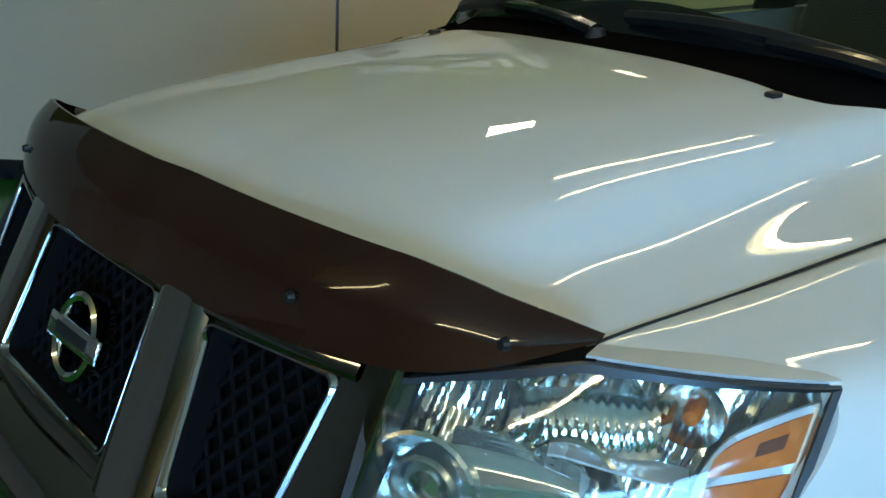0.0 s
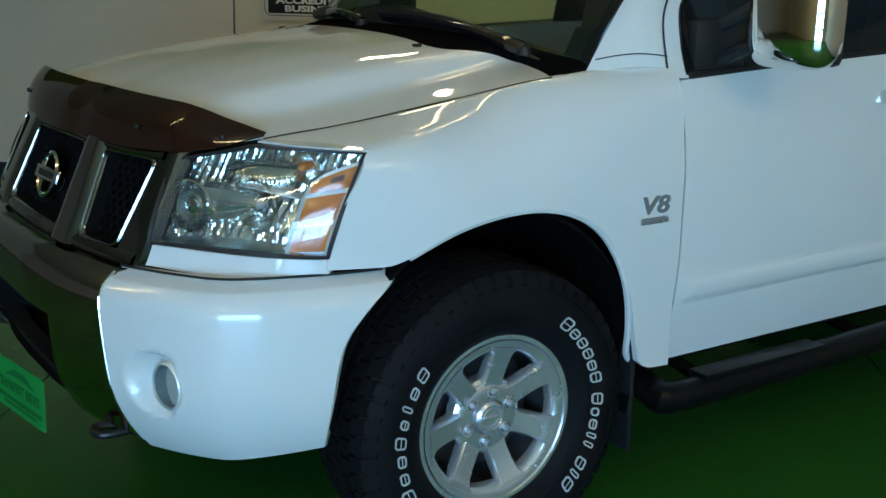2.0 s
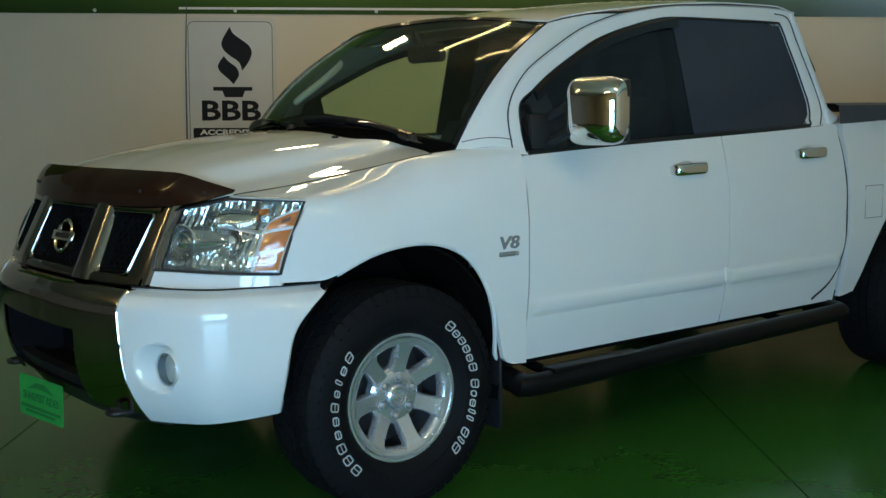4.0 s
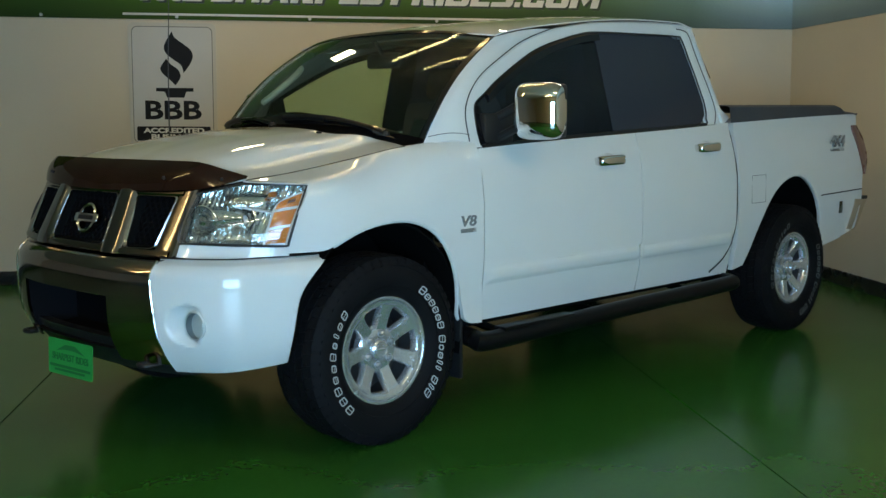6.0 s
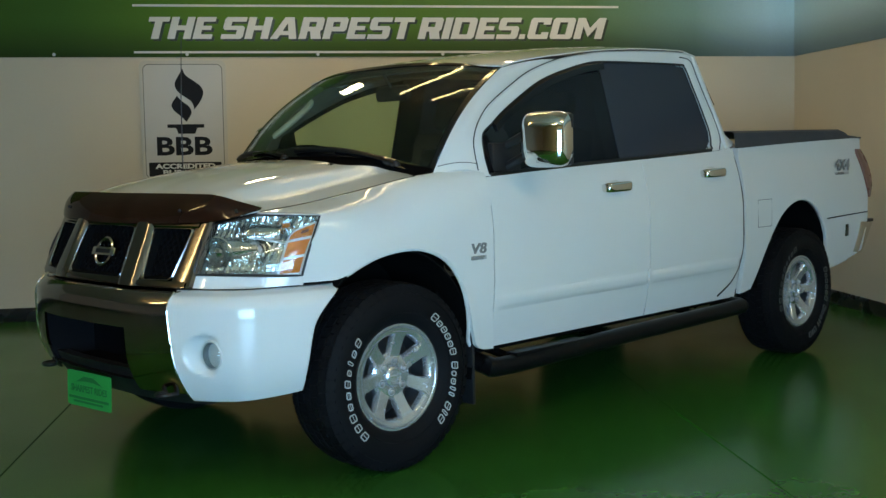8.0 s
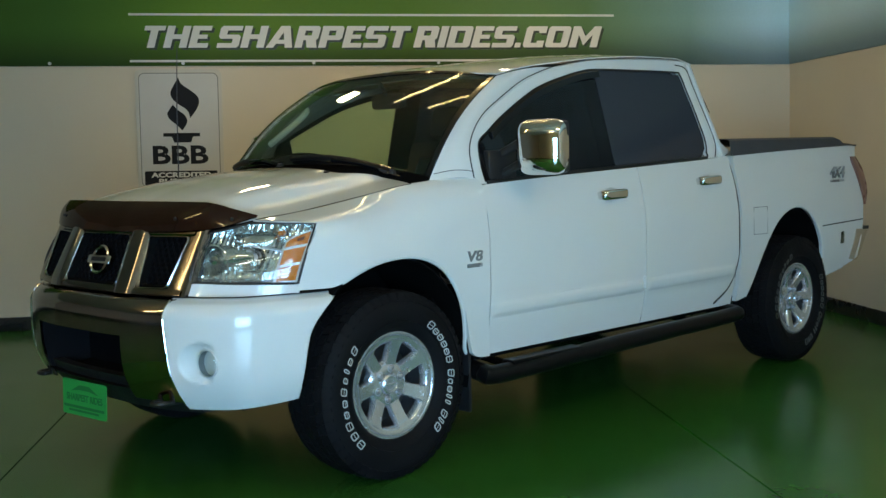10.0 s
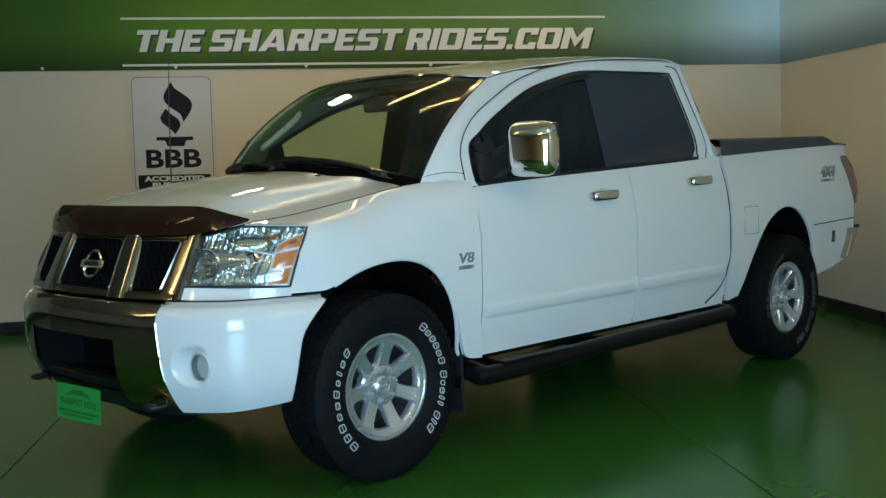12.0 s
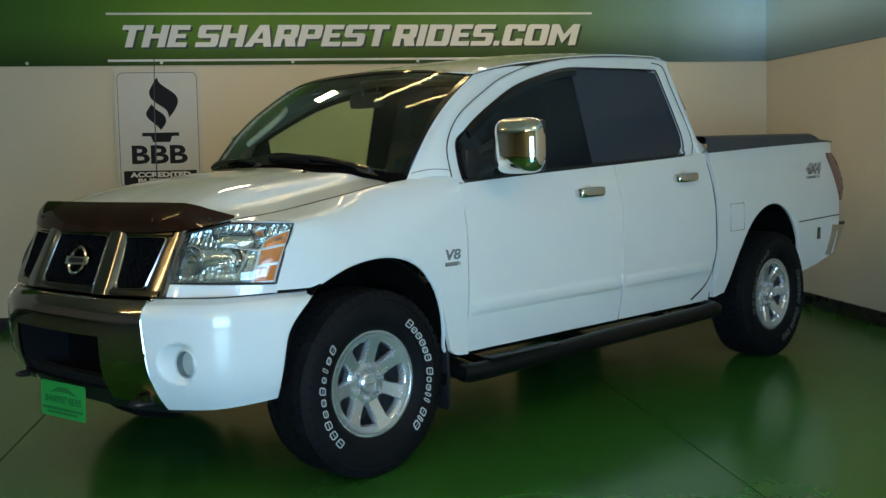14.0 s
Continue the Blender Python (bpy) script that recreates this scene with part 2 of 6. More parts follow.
def tube(name, pts, r, material, parent=None, label="", n=10):
    return finish(name, add_tube(bmesh.new(), pts, r, n), material, parent, label)


def add_lathe(bm, profile, n=48, centre=(0, 0, 0)):
    """A profile of (radius, y) turned about the y axis."""
    c = Vector(centre)
    rings = [[bm.verts.new(c + Vector((r * math.cos(a), y, r * math.sin(a)))) for a in (2 * math.pi * k / n for k in range(n))] for r, y in profile]
    for a, b in zip(rings, rings[1:]):
        for k in range(n):
            bm.faces.new((a[k], a[(k + 1) % n], b[(k + 1) % n], b[k]))
    return bm


def add_prism(bm, outline, depth, place=lambda p: p):
    """An outline of 2D points drawn out to a depth; place(x, y, z) sets it in the world."""
    a = [bm.verts.new(place(x, y, 0)) for x, y in outline]
    b = [bm.verts.new(place(x, y, depth)) for x, y in outline]
    bm.faces.new(a)
    bm.faces.new(b[::-1])
    for i in range(len(a)):
        j = (i + 1) % len(a)
        bm.faces.new((a[i], b[i], b[j], a[j]))
    return bm


def along(table, x):
    """The value at x of a table of (x, value), along a smooth curve that never overshoots."""
    n = len(table)
    if x <= table[0][0]:
        return table[0][1]
    if x >= table[-1][0]:
        return table[-1][1]
    i = 0
    while table[i + 1][0] < x:
        i += 1

    def chord(k):
        return (table[k + 1][1] - table[k][1]) / (table[k + 1][0] - table[k][0])

    def slope(k):
        if k == 0 or k == n - 1:
            return chord(0 if k == 0 else n - 2)
        a, b = chord(k - 1), chord(k)
        return 0.0 if a * b <= 0 else 2 * a * b / (a + b)

    h = table[i + 1][0] - table[i][0]
    f = (x - table[i][0]) / h
    y0, y1, m0, m1 = table[i][1], table[i + 1][1], slope(i) * h, slope(i + 1) * h
    return (2 * f**3 - 3 * f * f + 1) * y0 + (f**3 - 2 * f * f + f) * m0 + (3 * f * f - 2 * f**3) * y1 + (f**3 - f * f) * m1


def smooth_line(pts, n):
    """n points along a rounded line through the given ones."""
    pts = [Vector(p) for p in pts]
    out = []
    for k in range(n):
        t = k / (n - 1) * (len(pts) - 1)
        i = min(int(t), len(pts) - 2)
        f = t - i
        p0, p1, p2, p3 = pts[max(i - 1, 0)], pts[i], pts[i + 1], pts[min(i + 2, len(pts) - 1)]
        out.append(0.5 * (2 * p1 + (p2 - p0) * f + (2 * p0 - 5 * p1 + 4 * p2 - p3) * f * f + (3 * p1 - p0 - 3 * p2 + p3) * f**3))
    return out


def span(a, b, n):
    return [a + (b - a) * k / (n - 1) for k in range(n)]


def empty(name, label, category, group="", kind="", loc=(0, 0, 0)):
    ob = new(name)
    ob.location = loc
    ob.empty_display_size = 0.1
    return tagged(ob, label, category, group, kind)


def text(name, body, size, material, m, parent=None, label="", shear=0.0, extrude=0.004, bold=0.0, width=None, height=None, align="LEFT"):
    """Lettering as a mesh, in the plane of m; width and height stretch it."""
    cu = bpy.data.curves.new(name, "FONT")
    cu.body, cu.size, cu.shear, cu.extrude, cu.offset, cu.align_x, cu.resolution_u = body, size, shear, extrude, bold, align, 3
    cu.space_character = 1.06 if bold > 0.009 else 1.0
    tmp = bpy.data.objects.new(name, cu)
    scene.collection.objects.link(tmp)
    bpy.context.view_layer.update()
    me = bpy.data.meshes.new_from_object(tmp.evaluated_get(bpy.context.evaluated_depsgraph_get()))
    bpy.data.objects.remove(tmp)
    co = np.empty(len(me.vertices) * 3)
    me.vertices.foreach_get("co", co)
    co = co.reshape(-1, 3)
    lo, hi = co.min(0), co.max(0)
    co[:, :2] -= lo[:2]
    if width:
        co[:, 0] *= width / (hi[0] - lo[0])
    if height:
        co[:, 1] *= height / (hi[1] - lo[1])
    flat = np.c_[co, np.ones(len(co))] @ np.array(m).T
    me.vertices.foreach_set("co", np.ascontiguousarray(flat[:, :3]).ravel())
    me.materials.clear()
    me.materials.append(material)
    me.update()
    ob = new(name, me)
    if parent is not None:
        ob.parent = parent
    if label:
        ob["label"] = label
    return ob


# ---- the room ----
def room_box(name, s0, s1, d0, d1, z0, z1, material, parent=None, label="", bevel=0.0):
    m = Matrix.Rotation(ROOM, 4, "Z")
    return box(name, (s0, d0, z0), (s1, d1, z1), material, parent, label, bevel, m)


floor = tagged(room_box("floor", LEFT - 0.2, RIGHT + 0.2, FRONT - 0.2, BACK + 0.2, -0.2, -0.012, JOINT), "glossy green epoxy floor with dark saw-cut joints", "floor", kind="structure")
cuts = [LEFT, -4.46, -1.18, 2.10, RIGHT]
for s0, s1 in zip(cuts, cuts[1:]):
    room_box("slab", s0 + 0.004, s1 - 0.004, FRONT, BACK, -0.02, 0.0, FLOOR, floor)

wall_back = tagged(room_box("wall_back", LEFT - 0.2, RIGHT + 0.2, BACK, BACK + 0.2, 0, CEIL, WALL), "smooth beige painted showroom wall", "wall", kind="structure")
wall_right = tagged(room_box("wall_right", RIGHT, RIGHT + 0.2, FRONT, BACK, 0, CEIL, WALL), "smooth beige painted showroom wall", "wall", kind="structure")
wall_left = tagged(room_box("wall_left", LEFT - 0.2, LEFT, FRONT, BACK, 0, CEIL, BROWN_WALL), "light brown painted wall", "wall", kind="structure")
wall_front = empty("wall_front", "beige wall with a wide glazed shop door", "wall", kind="structure")
DOOR0, DOOR1, DOORH = -1.0, 2.2, 2.2
room_box("wall_pier", LEFT, DOOR0, FRONT - 0.2, FRONT, 0, CEIL, WALL, wall_front)
room_box("wall_pier", DOOR1, RIGHT, FRONT - 0.2, FRONT, 0, CEIL, WALL, wall_front)
room_box("lintel", DOOR0, DOOR1, FRONT - 0.2, FRONT, DOORH, CEIL, WALL, wall_front)
door = empty("door_1", "wide glazed sectional door letting in daylight", "door", kind="structure")
room_box("pane", DOOR0, DOOR1, FRONT - 0.16, FRONT - 0.14, 0, DOORH, SKYPANE, door)
for k in range(4):
    s = DOOR0 + (DOOR1 - DOOR0) * k / 3
    room_box("mullion", s - 0.04, s + 0.04, FRONT - 0.13, FRONT - 0.05, 0, DOORH, BLACK, door)
for z in (0.05, 0.75, 1.46, 2.17):
    room_box("rail", DOOR0, DOOR1, FRONT - 0.12, FRONT - 0.06, z - 0.04, z + 0.04, BLACK, door)
ceiling = tagged(room_box("ceiling", LEFT - 0.2, RIGHT + 0.2, FRONT - 0.2, BACK + 0.2, CEIL, CEIL + 0.15, CEILING), "plain painted ceiling", "ceiling", kind="structure")
for name, args in (("baseboard_back", (LEFT, RIGHT, BACK - 0.015, BACK, 0, 0.12)), ("baseboard_right", (RIGHT - 0.015, RIGHT, FRONT, BACK - 0.015, 0, 0.12)), ("baseboard_left", (LEFT, LEFT + 0.015, FRONT, BACK - 0.015, 0, 0.10))):
    tagged(room_box(name, *args, BASE, bevel=0.004), "black vinyl baseboard along the wall", "baseboard", kind="structure")

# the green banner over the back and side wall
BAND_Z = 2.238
banner = empty("wall_banner", "green vinyl banner with white slanted lettering", "banner")
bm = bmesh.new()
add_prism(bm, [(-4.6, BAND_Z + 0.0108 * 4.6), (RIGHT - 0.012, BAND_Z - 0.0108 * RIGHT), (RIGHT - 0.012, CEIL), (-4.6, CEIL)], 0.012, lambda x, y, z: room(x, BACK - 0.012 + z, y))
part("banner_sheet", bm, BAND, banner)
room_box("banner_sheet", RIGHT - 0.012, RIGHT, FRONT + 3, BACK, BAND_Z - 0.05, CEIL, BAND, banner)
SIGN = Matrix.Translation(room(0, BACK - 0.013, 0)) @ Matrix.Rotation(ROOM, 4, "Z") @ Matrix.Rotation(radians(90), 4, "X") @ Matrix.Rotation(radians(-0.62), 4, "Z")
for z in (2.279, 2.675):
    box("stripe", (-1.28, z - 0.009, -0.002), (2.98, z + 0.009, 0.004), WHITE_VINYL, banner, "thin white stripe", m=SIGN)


def glyph(c):
    """A heavy squared capital as flat pieces in a cell one unit high; its width and the pieces."""
    a, b, k = 0.36, 0.21, 0.10

    def bar(x0, x1, y0, y1, cut=""):
        out = []
        for tag, x, y, dx, dy in (("sw", x0, y0, 1, 1), ("se", x1, y0, -1, 1), ("ne", x1, y1, -1, -1), ("nw", x0, y1, 1, -1)):
            if tag in cut:
                p, q = (x, y + dy * k), (x + dx * k, y)
                out += [p, q] if tag in ("sw", "ne") else [q, p]
            else:
                out.append((x, y))
        return out

    if c == "T":
        return 1.0, [bar(0, 1.0, 1 - b, 1), bar(0.5 - a / 2, 0.5 + a / 2, 0, 1 - b)]
    if c == "H":
        return 1.12, [bar(0, a, 0, 1), bar(1.12 - a, 1.12, 0, 1), bar(a, 1.12 - a, 0.40, 0.61)]
    if c == "E":
        return 0.92, [bar(0, a, 0, 1), bar(a, 0.92, 1 - b, 1), bar(a, 0.80, 0.41, 0.60), bar(a, 0.92, 0, b)]
    if c == "S":
        w = 1.04
        return w, [bar(0, w, 1 - b, 1, "nw"), bar(0, a, 0.60, 1 - b), bar(0, w, 0.41, 0.60, "sw ne"), bar(w - a, w, b, 0.41), bar(0, w, 0, b, "se")]
    if c == "A":
        w, h = 1.28, 0.72
        left = [(0, 0), (a, 0), (w / 2 + 0.05, h), (w / 2 + 0.05, 1), (w / 2 - 0.14, 1)]
        right = [(w - a, 0), (w, 0), (w / 2 + 0.30, 1), (w / 2 + 0.05, 1), (w / 2 + 0.05, h)]
        x0, x1 = (lambda y: a + (w / 2 + 0.05 - a) * y / h), (lambda y: w - a - (w / 2 - 0.05 - a) * y / h)
        return w, [left, right, [(x0(0.18), 0.18), (x1(0.18), 0.18), (x1(0.36), 0.36), (x0(0.36), 0.36)]]
    if c in "RP":
        w = 1.06
        out = [bar(0, a, 0, 1), bar(a, w, 1 - b, 1, "ne"), bar(w - a, w, 0.56, 1 - b), bar(a, w, 0.35, 0.56, "se")]
        return w, out + ([[(w - a - 0.10, 0), (w + 0.03, 0), (w - 0.10, 0.35), (w - a - 0.22, 0.35)]] if c == "R" else [])
    if c == "I":
        return a, [bar(0, a, 0, 1)]
    if c in "DO":
        w = 1.12
        cut = "sw" if c == "O" else ""
        return w, [bar(0, w, 1 - b, 1, "ne" + (" nw" if c == "O" else "")), bar(0, a, b, 1 - b), bar(w - a, w, b, 1 - b), bar(0, w, 0, b, "se " + cut)]
    if c == "C":
        w = 1.02
        return w, [bar(0, w, 1 - b, 1, "nw"), bar(0, a, b, 1 - b), bar(w - a, w, 0.68, 1 - b), bar(w - a, w, b, 0.32), bar(0, w, 0, b, "sw")]
    if c == "M":
        w = 1.42
        return w, [bar(0, a, 0, 1), bar(w - a, w, 0, 1), [(a, 1), (a, 0.60), (w / 2, 0.10), (w / 2, 0.52)], [(w - a, 1), (w / 2, 0.52), (w / 2, 0.10), (w - a, 0.60)]]
    return 0.30, [bar(0, 0.28, 0, 0.22)]


def squared_word(name, word, x0, x1, z, height, slant, material, lift, label):
    """A word of squared slanted capitals that fills x0 to x1 on the banner."""
    cells = [glyph(c) for c in word]
    total = sum(w for w, _ in cells) + 0.10 * (len(cells) - 1)
    fit_, at_, bm = (x1 - x0 - slant * height) / total, 0.0, bmesh.new()
    for w, pieces in cells:
        for piece in pieces:
            add_prism(bm, [(x0 + (at_ + x) * fit_ + slant * height * y, z + y * height) for x, y in piece], 0.003, lambda x, y, d: SIGN @ Vector((x, y, lift + d)))
        at_ += w + 0.10
    return part(name, bm, material, banner, label)


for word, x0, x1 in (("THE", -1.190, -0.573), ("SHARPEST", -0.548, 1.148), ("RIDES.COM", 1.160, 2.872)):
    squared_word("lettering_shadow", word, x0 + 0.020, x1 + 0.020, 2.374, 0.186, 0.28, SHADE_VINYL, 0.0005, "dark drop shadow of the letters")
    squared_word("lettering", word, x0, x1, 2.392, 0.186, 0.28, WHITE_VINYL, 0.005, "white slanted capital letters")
for s in (-3.02, -1.92, -0.81, 0.31, 1.41, 2.52, 3.63):
    bm = bmesh.new()
    add_lathe(bm, [(0.0, 0), (0.011, 0.0), (0.014, 0.006), (0.014, 0.012)], 12)
    for v in bm.verts:
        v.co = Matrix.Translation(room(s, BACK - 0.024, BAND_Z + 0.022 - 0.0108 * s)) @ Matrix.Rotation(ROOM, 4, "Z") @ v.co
    part("grommet", bm, STEEL, banner)

# the accreditation sign
board = empty("wall_sign", "white plastic wall sign with a black torch and lettering", "sign")


def rounded(x0, x1, y0, y1, r, n=6):
    out = []
    for cx, cy, a0 in ((x1 - r, y1 - r, 0), (x0 + r, y1 - r, 90), (x0 + r, y0 + r, 180), (x1 - r, y0 + r, 270)):
        out += [(cx + r * math.cos(radians(a0 + 90 * k / n)), cy + r * math.sin(radians(a0 + 90 * k / n))) for k in range(n + 1)]
    return out


def sign_prism(name, outline, z0, z1, material, label=""):
    bm = bmesh.new()
    add_prism(bm, outline, z1 - z0, lambda x, y, z: SIGN @ Vector((x, y, z + z0)))
    return part(name, bm, material, board, label)


S0, S1, SZ0, SZ1 = -1.215, -0.542, 1.195, 2.178
sign_prism("board", rounded(S0 - 0.03, S1 + 0.03, SZ0 - 0.03, SZ1 + 0.03, 0.05), -0.002, 0.006, SIGN_WHITE)
sign_prism("border", rounded(S0, S1, SZ0, SZ1, 0.05), 0.006, 0.0075, SIGN_GREY, "thin grey outline")
sign_prism("board_face", rounded(S0 + 0.006, S1 - 0.006, SZ0 + 0.006, SZ1 - 0.006, 0.045), 0.0075, 0.009, SIGN_FACE)
SC = (S0 + S1) / 2
box_outline = rounded(S0 + 0.028, S1 - 0.028, SZ0 + 0.018, SZ0 + 0.140, 0.012)
sign_prism("label_box", box_outline, 0.009, 0.0105, SIGN_BLACK)
text("lettering", "ACCREDITED", 0.05, WHITE_VINYL, SIGN @ pose(SC - 0.255, SZ0 + 0.084, 0.0115), board, "", extrude=0.0008, bold=0.002, width=0.51, height=0.044)
text("lettering", "BUSINESS", 0.05, WHITE_VINYL, SIGN @ pose(SC - 0.19, SZ0 + 0.030, 0.0115), board, "", extrude=0.0008, bold=0.002, width=0.38, height=0.044)
text("lettering", "BBB", 0.2, SIGN_BLACK, SIGN @ pose(SC - 0.236, 1.394, 0.0098), board, "heavy black capitals", extrude=0.0008, bold=0.006, width=0.472, height=0.160)
sign_prism("torch_cup", [(SC - 0.142, 1.662), (SC - 0.142, 1.632), (SC - 0.070, 1.630), (SC - 0.050, 1.580), (SC + 0.092, 1.580), (SC + 0.110, 1.630), (SC + 0.170, 1.632), (SC + 0.170, 1.662)], 0.009, 0.0105, SIGN_BLACK)


def flame(points, n=40):
    return [(p.x, p.y) for p in smooth_line([(x, y, 0) for x, y in points], n)]


def leaf(*sides):
    """A flame: smooth sides that meet in points."""
    return [p for side in sides for p in flame([(SC + x, z) for x, z in side], 16)[:-1]]


sign_prism("torch_flame", leaf([(0.0, 2.138), (-0.045, 2.065), (-0.070, 2.010), (-0.055, 1.955), (0.0, 1.905), (0.060, 1.865), (0.083, 1.825), (0.089, 1.787)], [(0.089, 1.787), (0.135, 1.845), (0.164, 1.90), (0.170, 1.945), (0.148, 1.99), (0.09, 2.035), (0.022, 2.085), (0.0, 2.138)]), 0.009, 0.0105, SIGN_BLACK)
sign_prism("torch_flame", leaf([(-0.053, 1.907), (-0.090, 1.855), (-0.102, 1.82), (-0.080, 1.778), (-0.022, 1.728), (0.021, 1.683)], [(0.021, 1.683), (0.062, 1.745), (0.062, 1.785), (0.040, 1.822), (-0.015, 1.862), (-0.053, 1.907)]), 0.009, 0.0105, SIGN_BLACK)

# ceiling lamps
def strip_light(s, d, length, turn, tube_mat):
    """A batten hung on two rods: two tubes on a long one, one on a short one."""
    m = Matrix.Translation(room(s, d, CEIL - 0.22)) @ Matrix.Rotation(ROOM + radians(turn), 4, "Z")
    lamp = empty("strip_light", "white ceiling batten with bare fluorescent tubes", "ceiling lamp", "fluorescent strips")
    box("housing", (-length / 2, -0.028, -0.07), (length / 2, 0.028, -0.001), STEEL, lamp, bevel=0.008, m=m)
    for y in ((-0.03, 0.03) if length > 1 else (0.0,)):
        tube("tube", [m @ Vector((x, y, -0.10)) for x in span(-length / 2 + 0.02, length / 2 - 0.02, 3)], 0.0115, tube_mat, lamp, "glowing tube", 8)
    for x in (-length / 2 + 0.02, length / 2 - 0.02):
        box("end_holder", (x - 0.015, -0.05, -0.118), (x + 0.015, 0.05, -0.069), STEEL, lamp, bevel=0.004, m=m)
    for x in (-length * 0.35, length * 0.35):
        tube("hanging_rod", [m @ Vector((x, 0, z)) for z in (-0.01, 0.219)], 0.005, STEEL, lamp, n=8)
    return lamp


def over(x, y):
    p = Vector((x, y, 0))
    return p.dot(RU), p.dot(RN)


# short strips follow their reflections; the four long ones are unseen, added as fill
for s, d, length, turn, tube_mat in ((*over(1.15, 0.46), 0.9, 0, DIM_TUBE), (*over(0.95, -0.20), 0.9, 0, DIM_TUBE), (-3.4, -1.4, 2.4, 0, DIM_TUBE), (2.9, -3.4, 2.4, 0, TUBE), (2.5, 2.5, 1.8, 0, FILL_TUBE), (-1.2, -5.0, 2.4, 0, TUBE)):
    strip_light(s, d, length, turn, tube_mat)


def flood_light(s, d):
    """A square metal flood lamp under the ceiling."""
    m = Matrix.Translation(room(s, d, CEIL)) @ Matrix.Rotation(ROOM, 4, "Z")
    lamp = empty("flood_light", "square white ceiling flood lamp, switched on", "ceiling lamp")
    box("lamp_box", (-0.17, -0.17, -0.16), (0.17, 0.17, -0.001), STEEL, lamp, bevel=0.01, m=m)
    box("lamp_glass", (-0.14, -0.14, -0.166), (0.14, 0.14, -0.158), FLOOD, lamp, "glowing lamp glass", m=m)


flood_light(-0.15, 2.55)

# ---- the pickup: nose to -x, front axle at x = 0, driver's side at -y ----
truck = empty("pickup_truck", "white crew-cab pickup truck with chrome grille parked on the floor", "pickup truck")
WB = 3.555

ARCH_F = [(-0.46, 0.872), (-0.31, 0.873), (-0.25, 0.890), (-0.19, 0.920), (-0.12, 0.948), (-0.04, 0.966), (0.04, 0.974), (0.12, 0.973), (0.20, 0.958), (0.27, 0.930), (0.33, 0.888), (0.38, 0.828), (0.42, 0.755), (0.45, 0.67), (0.468, 0.58), (0.476, 0.51), (0.50, 0.478), (0.54, 0.462), (0.62, 0.455)]
ARCH_R = [(2.58, 0.49), (2.84, 0.47), (2.97, 0.49), (3.02, 0.58), (3.07, 0.68), (3.13, 0.775), (3.21, 0.868), (3.30, 0.948), (3.39, 0.997), (3.48, 1.024), (3.57, 1.030), (3.66, 1.014), (3.74, 0.975), (3.81, 0.92), (3.865, 0.845), (3.91, 0.75), (3.945, 0.60), (3.96, 0.53), (4.25, 0.57), (4.52, 0.62)]
SEAM_Z = [(-0.515, 1.163), (-0.33, 1.182), (0.0, 1.237), (0.235, 1.285), (0.45, 1.305), (0.66, 1.322)]
SEAM_Y = [(-0.515, 0.722), (-0.33, 0.752), (0.0, 0.800), (0.235, 0.850), (0.45, 0.872), (0.66, 0.895)]
BELT = [(0.60, 1.268), (1.20, 1.298), (1.758, 1.320), (2.53, 1.352), (2.85, 1.372)]


def side_y(x, z):
    """Half width of the body side below the belt."""
    y = along([(0.40, 0.930), (0.52, 0.950), (0.62, 0.968), (0.80, 0.984), (1.00, 0.984), (1.12, 0.972), (1.22, 0.953), (1.30, 0.930), (1.40, 0.908)], z)
    if x < -0.05:
        y -= 0.56 * (-0.05 - x) ** 2
    return y


def fender_y(x, z):
    top, ys = along(SEAM_Z, x), along(SEAM_Y, x)
    h = along([(-0.5, 0.30), (0.05, 0.30), (0.25, 0.285), (0.45, 0.23), (0.635, 0.17)], x)
    k = min(max((z - (top - h)) / h, 0.0), 1.0)
    round_ = max(0.0, ((1 - (0.94 * k) ** 2.3) ** 0.435 - (1 - 0.94**2.3) ** 0.435) / (1 - (1 - 0.94**2.3) ** 0.435))
    # over the lamp a sloping shelf that rolls over at its outer edge
    shelf = along([(0.3, 1.0), (0.6, 0.985), (0.75, 0.95), (0.84, 0.88), (0.90, 0.76), (0.95, 0.42), (1.0, 0.0)], k)
    g = shelf + (round_ - shelf) * along([(-0.42, 0.0), (-0.30, 0.12), (-0.05, 0.75), (0.10, 1.0)], x)
    return ys + (max(side_y(x, z), side_y(x, top - h)) - ys) * g


def dense(a, b, n, marks=()):
    return sorted(set([round(v, 4) for v in span(a, b, n)] + list(marks)))


LEAD = [(0.0, -0.440), (0.10, -0.440), (0.5, -0.402), (0.90, -0.344), (1.0, -0.512)]


def fender(s):
    rows = [1 - (1 - k / 27) ** 1.5 for k in range(28)]
    cols = span(0, 1, 60)
    lead = LEAD

    def f(u, v):
        x0 = along(lead, v)
        x = x0 + (0.612 - x0) * u
        z = along(ARCH_F, x) + (along(SEAM_Z, x) - along(ARCH_F, x)) * v
        return (x, s * fender_y(x, z), z)

    ob = sheet("front_fender", f, cols, rows, (0, -s * 0.02, 0), PAINT, truck)
    # rolled lip round the arch
    lip = [(x, s * (side_y(x, z) - 0.012), z - 0.002) for x, z in ARCH_F[2:17]]
    tube("arch_lip", smooth_line(lip, 30), 0.010, PAINT, ob, n=6)
    return ob


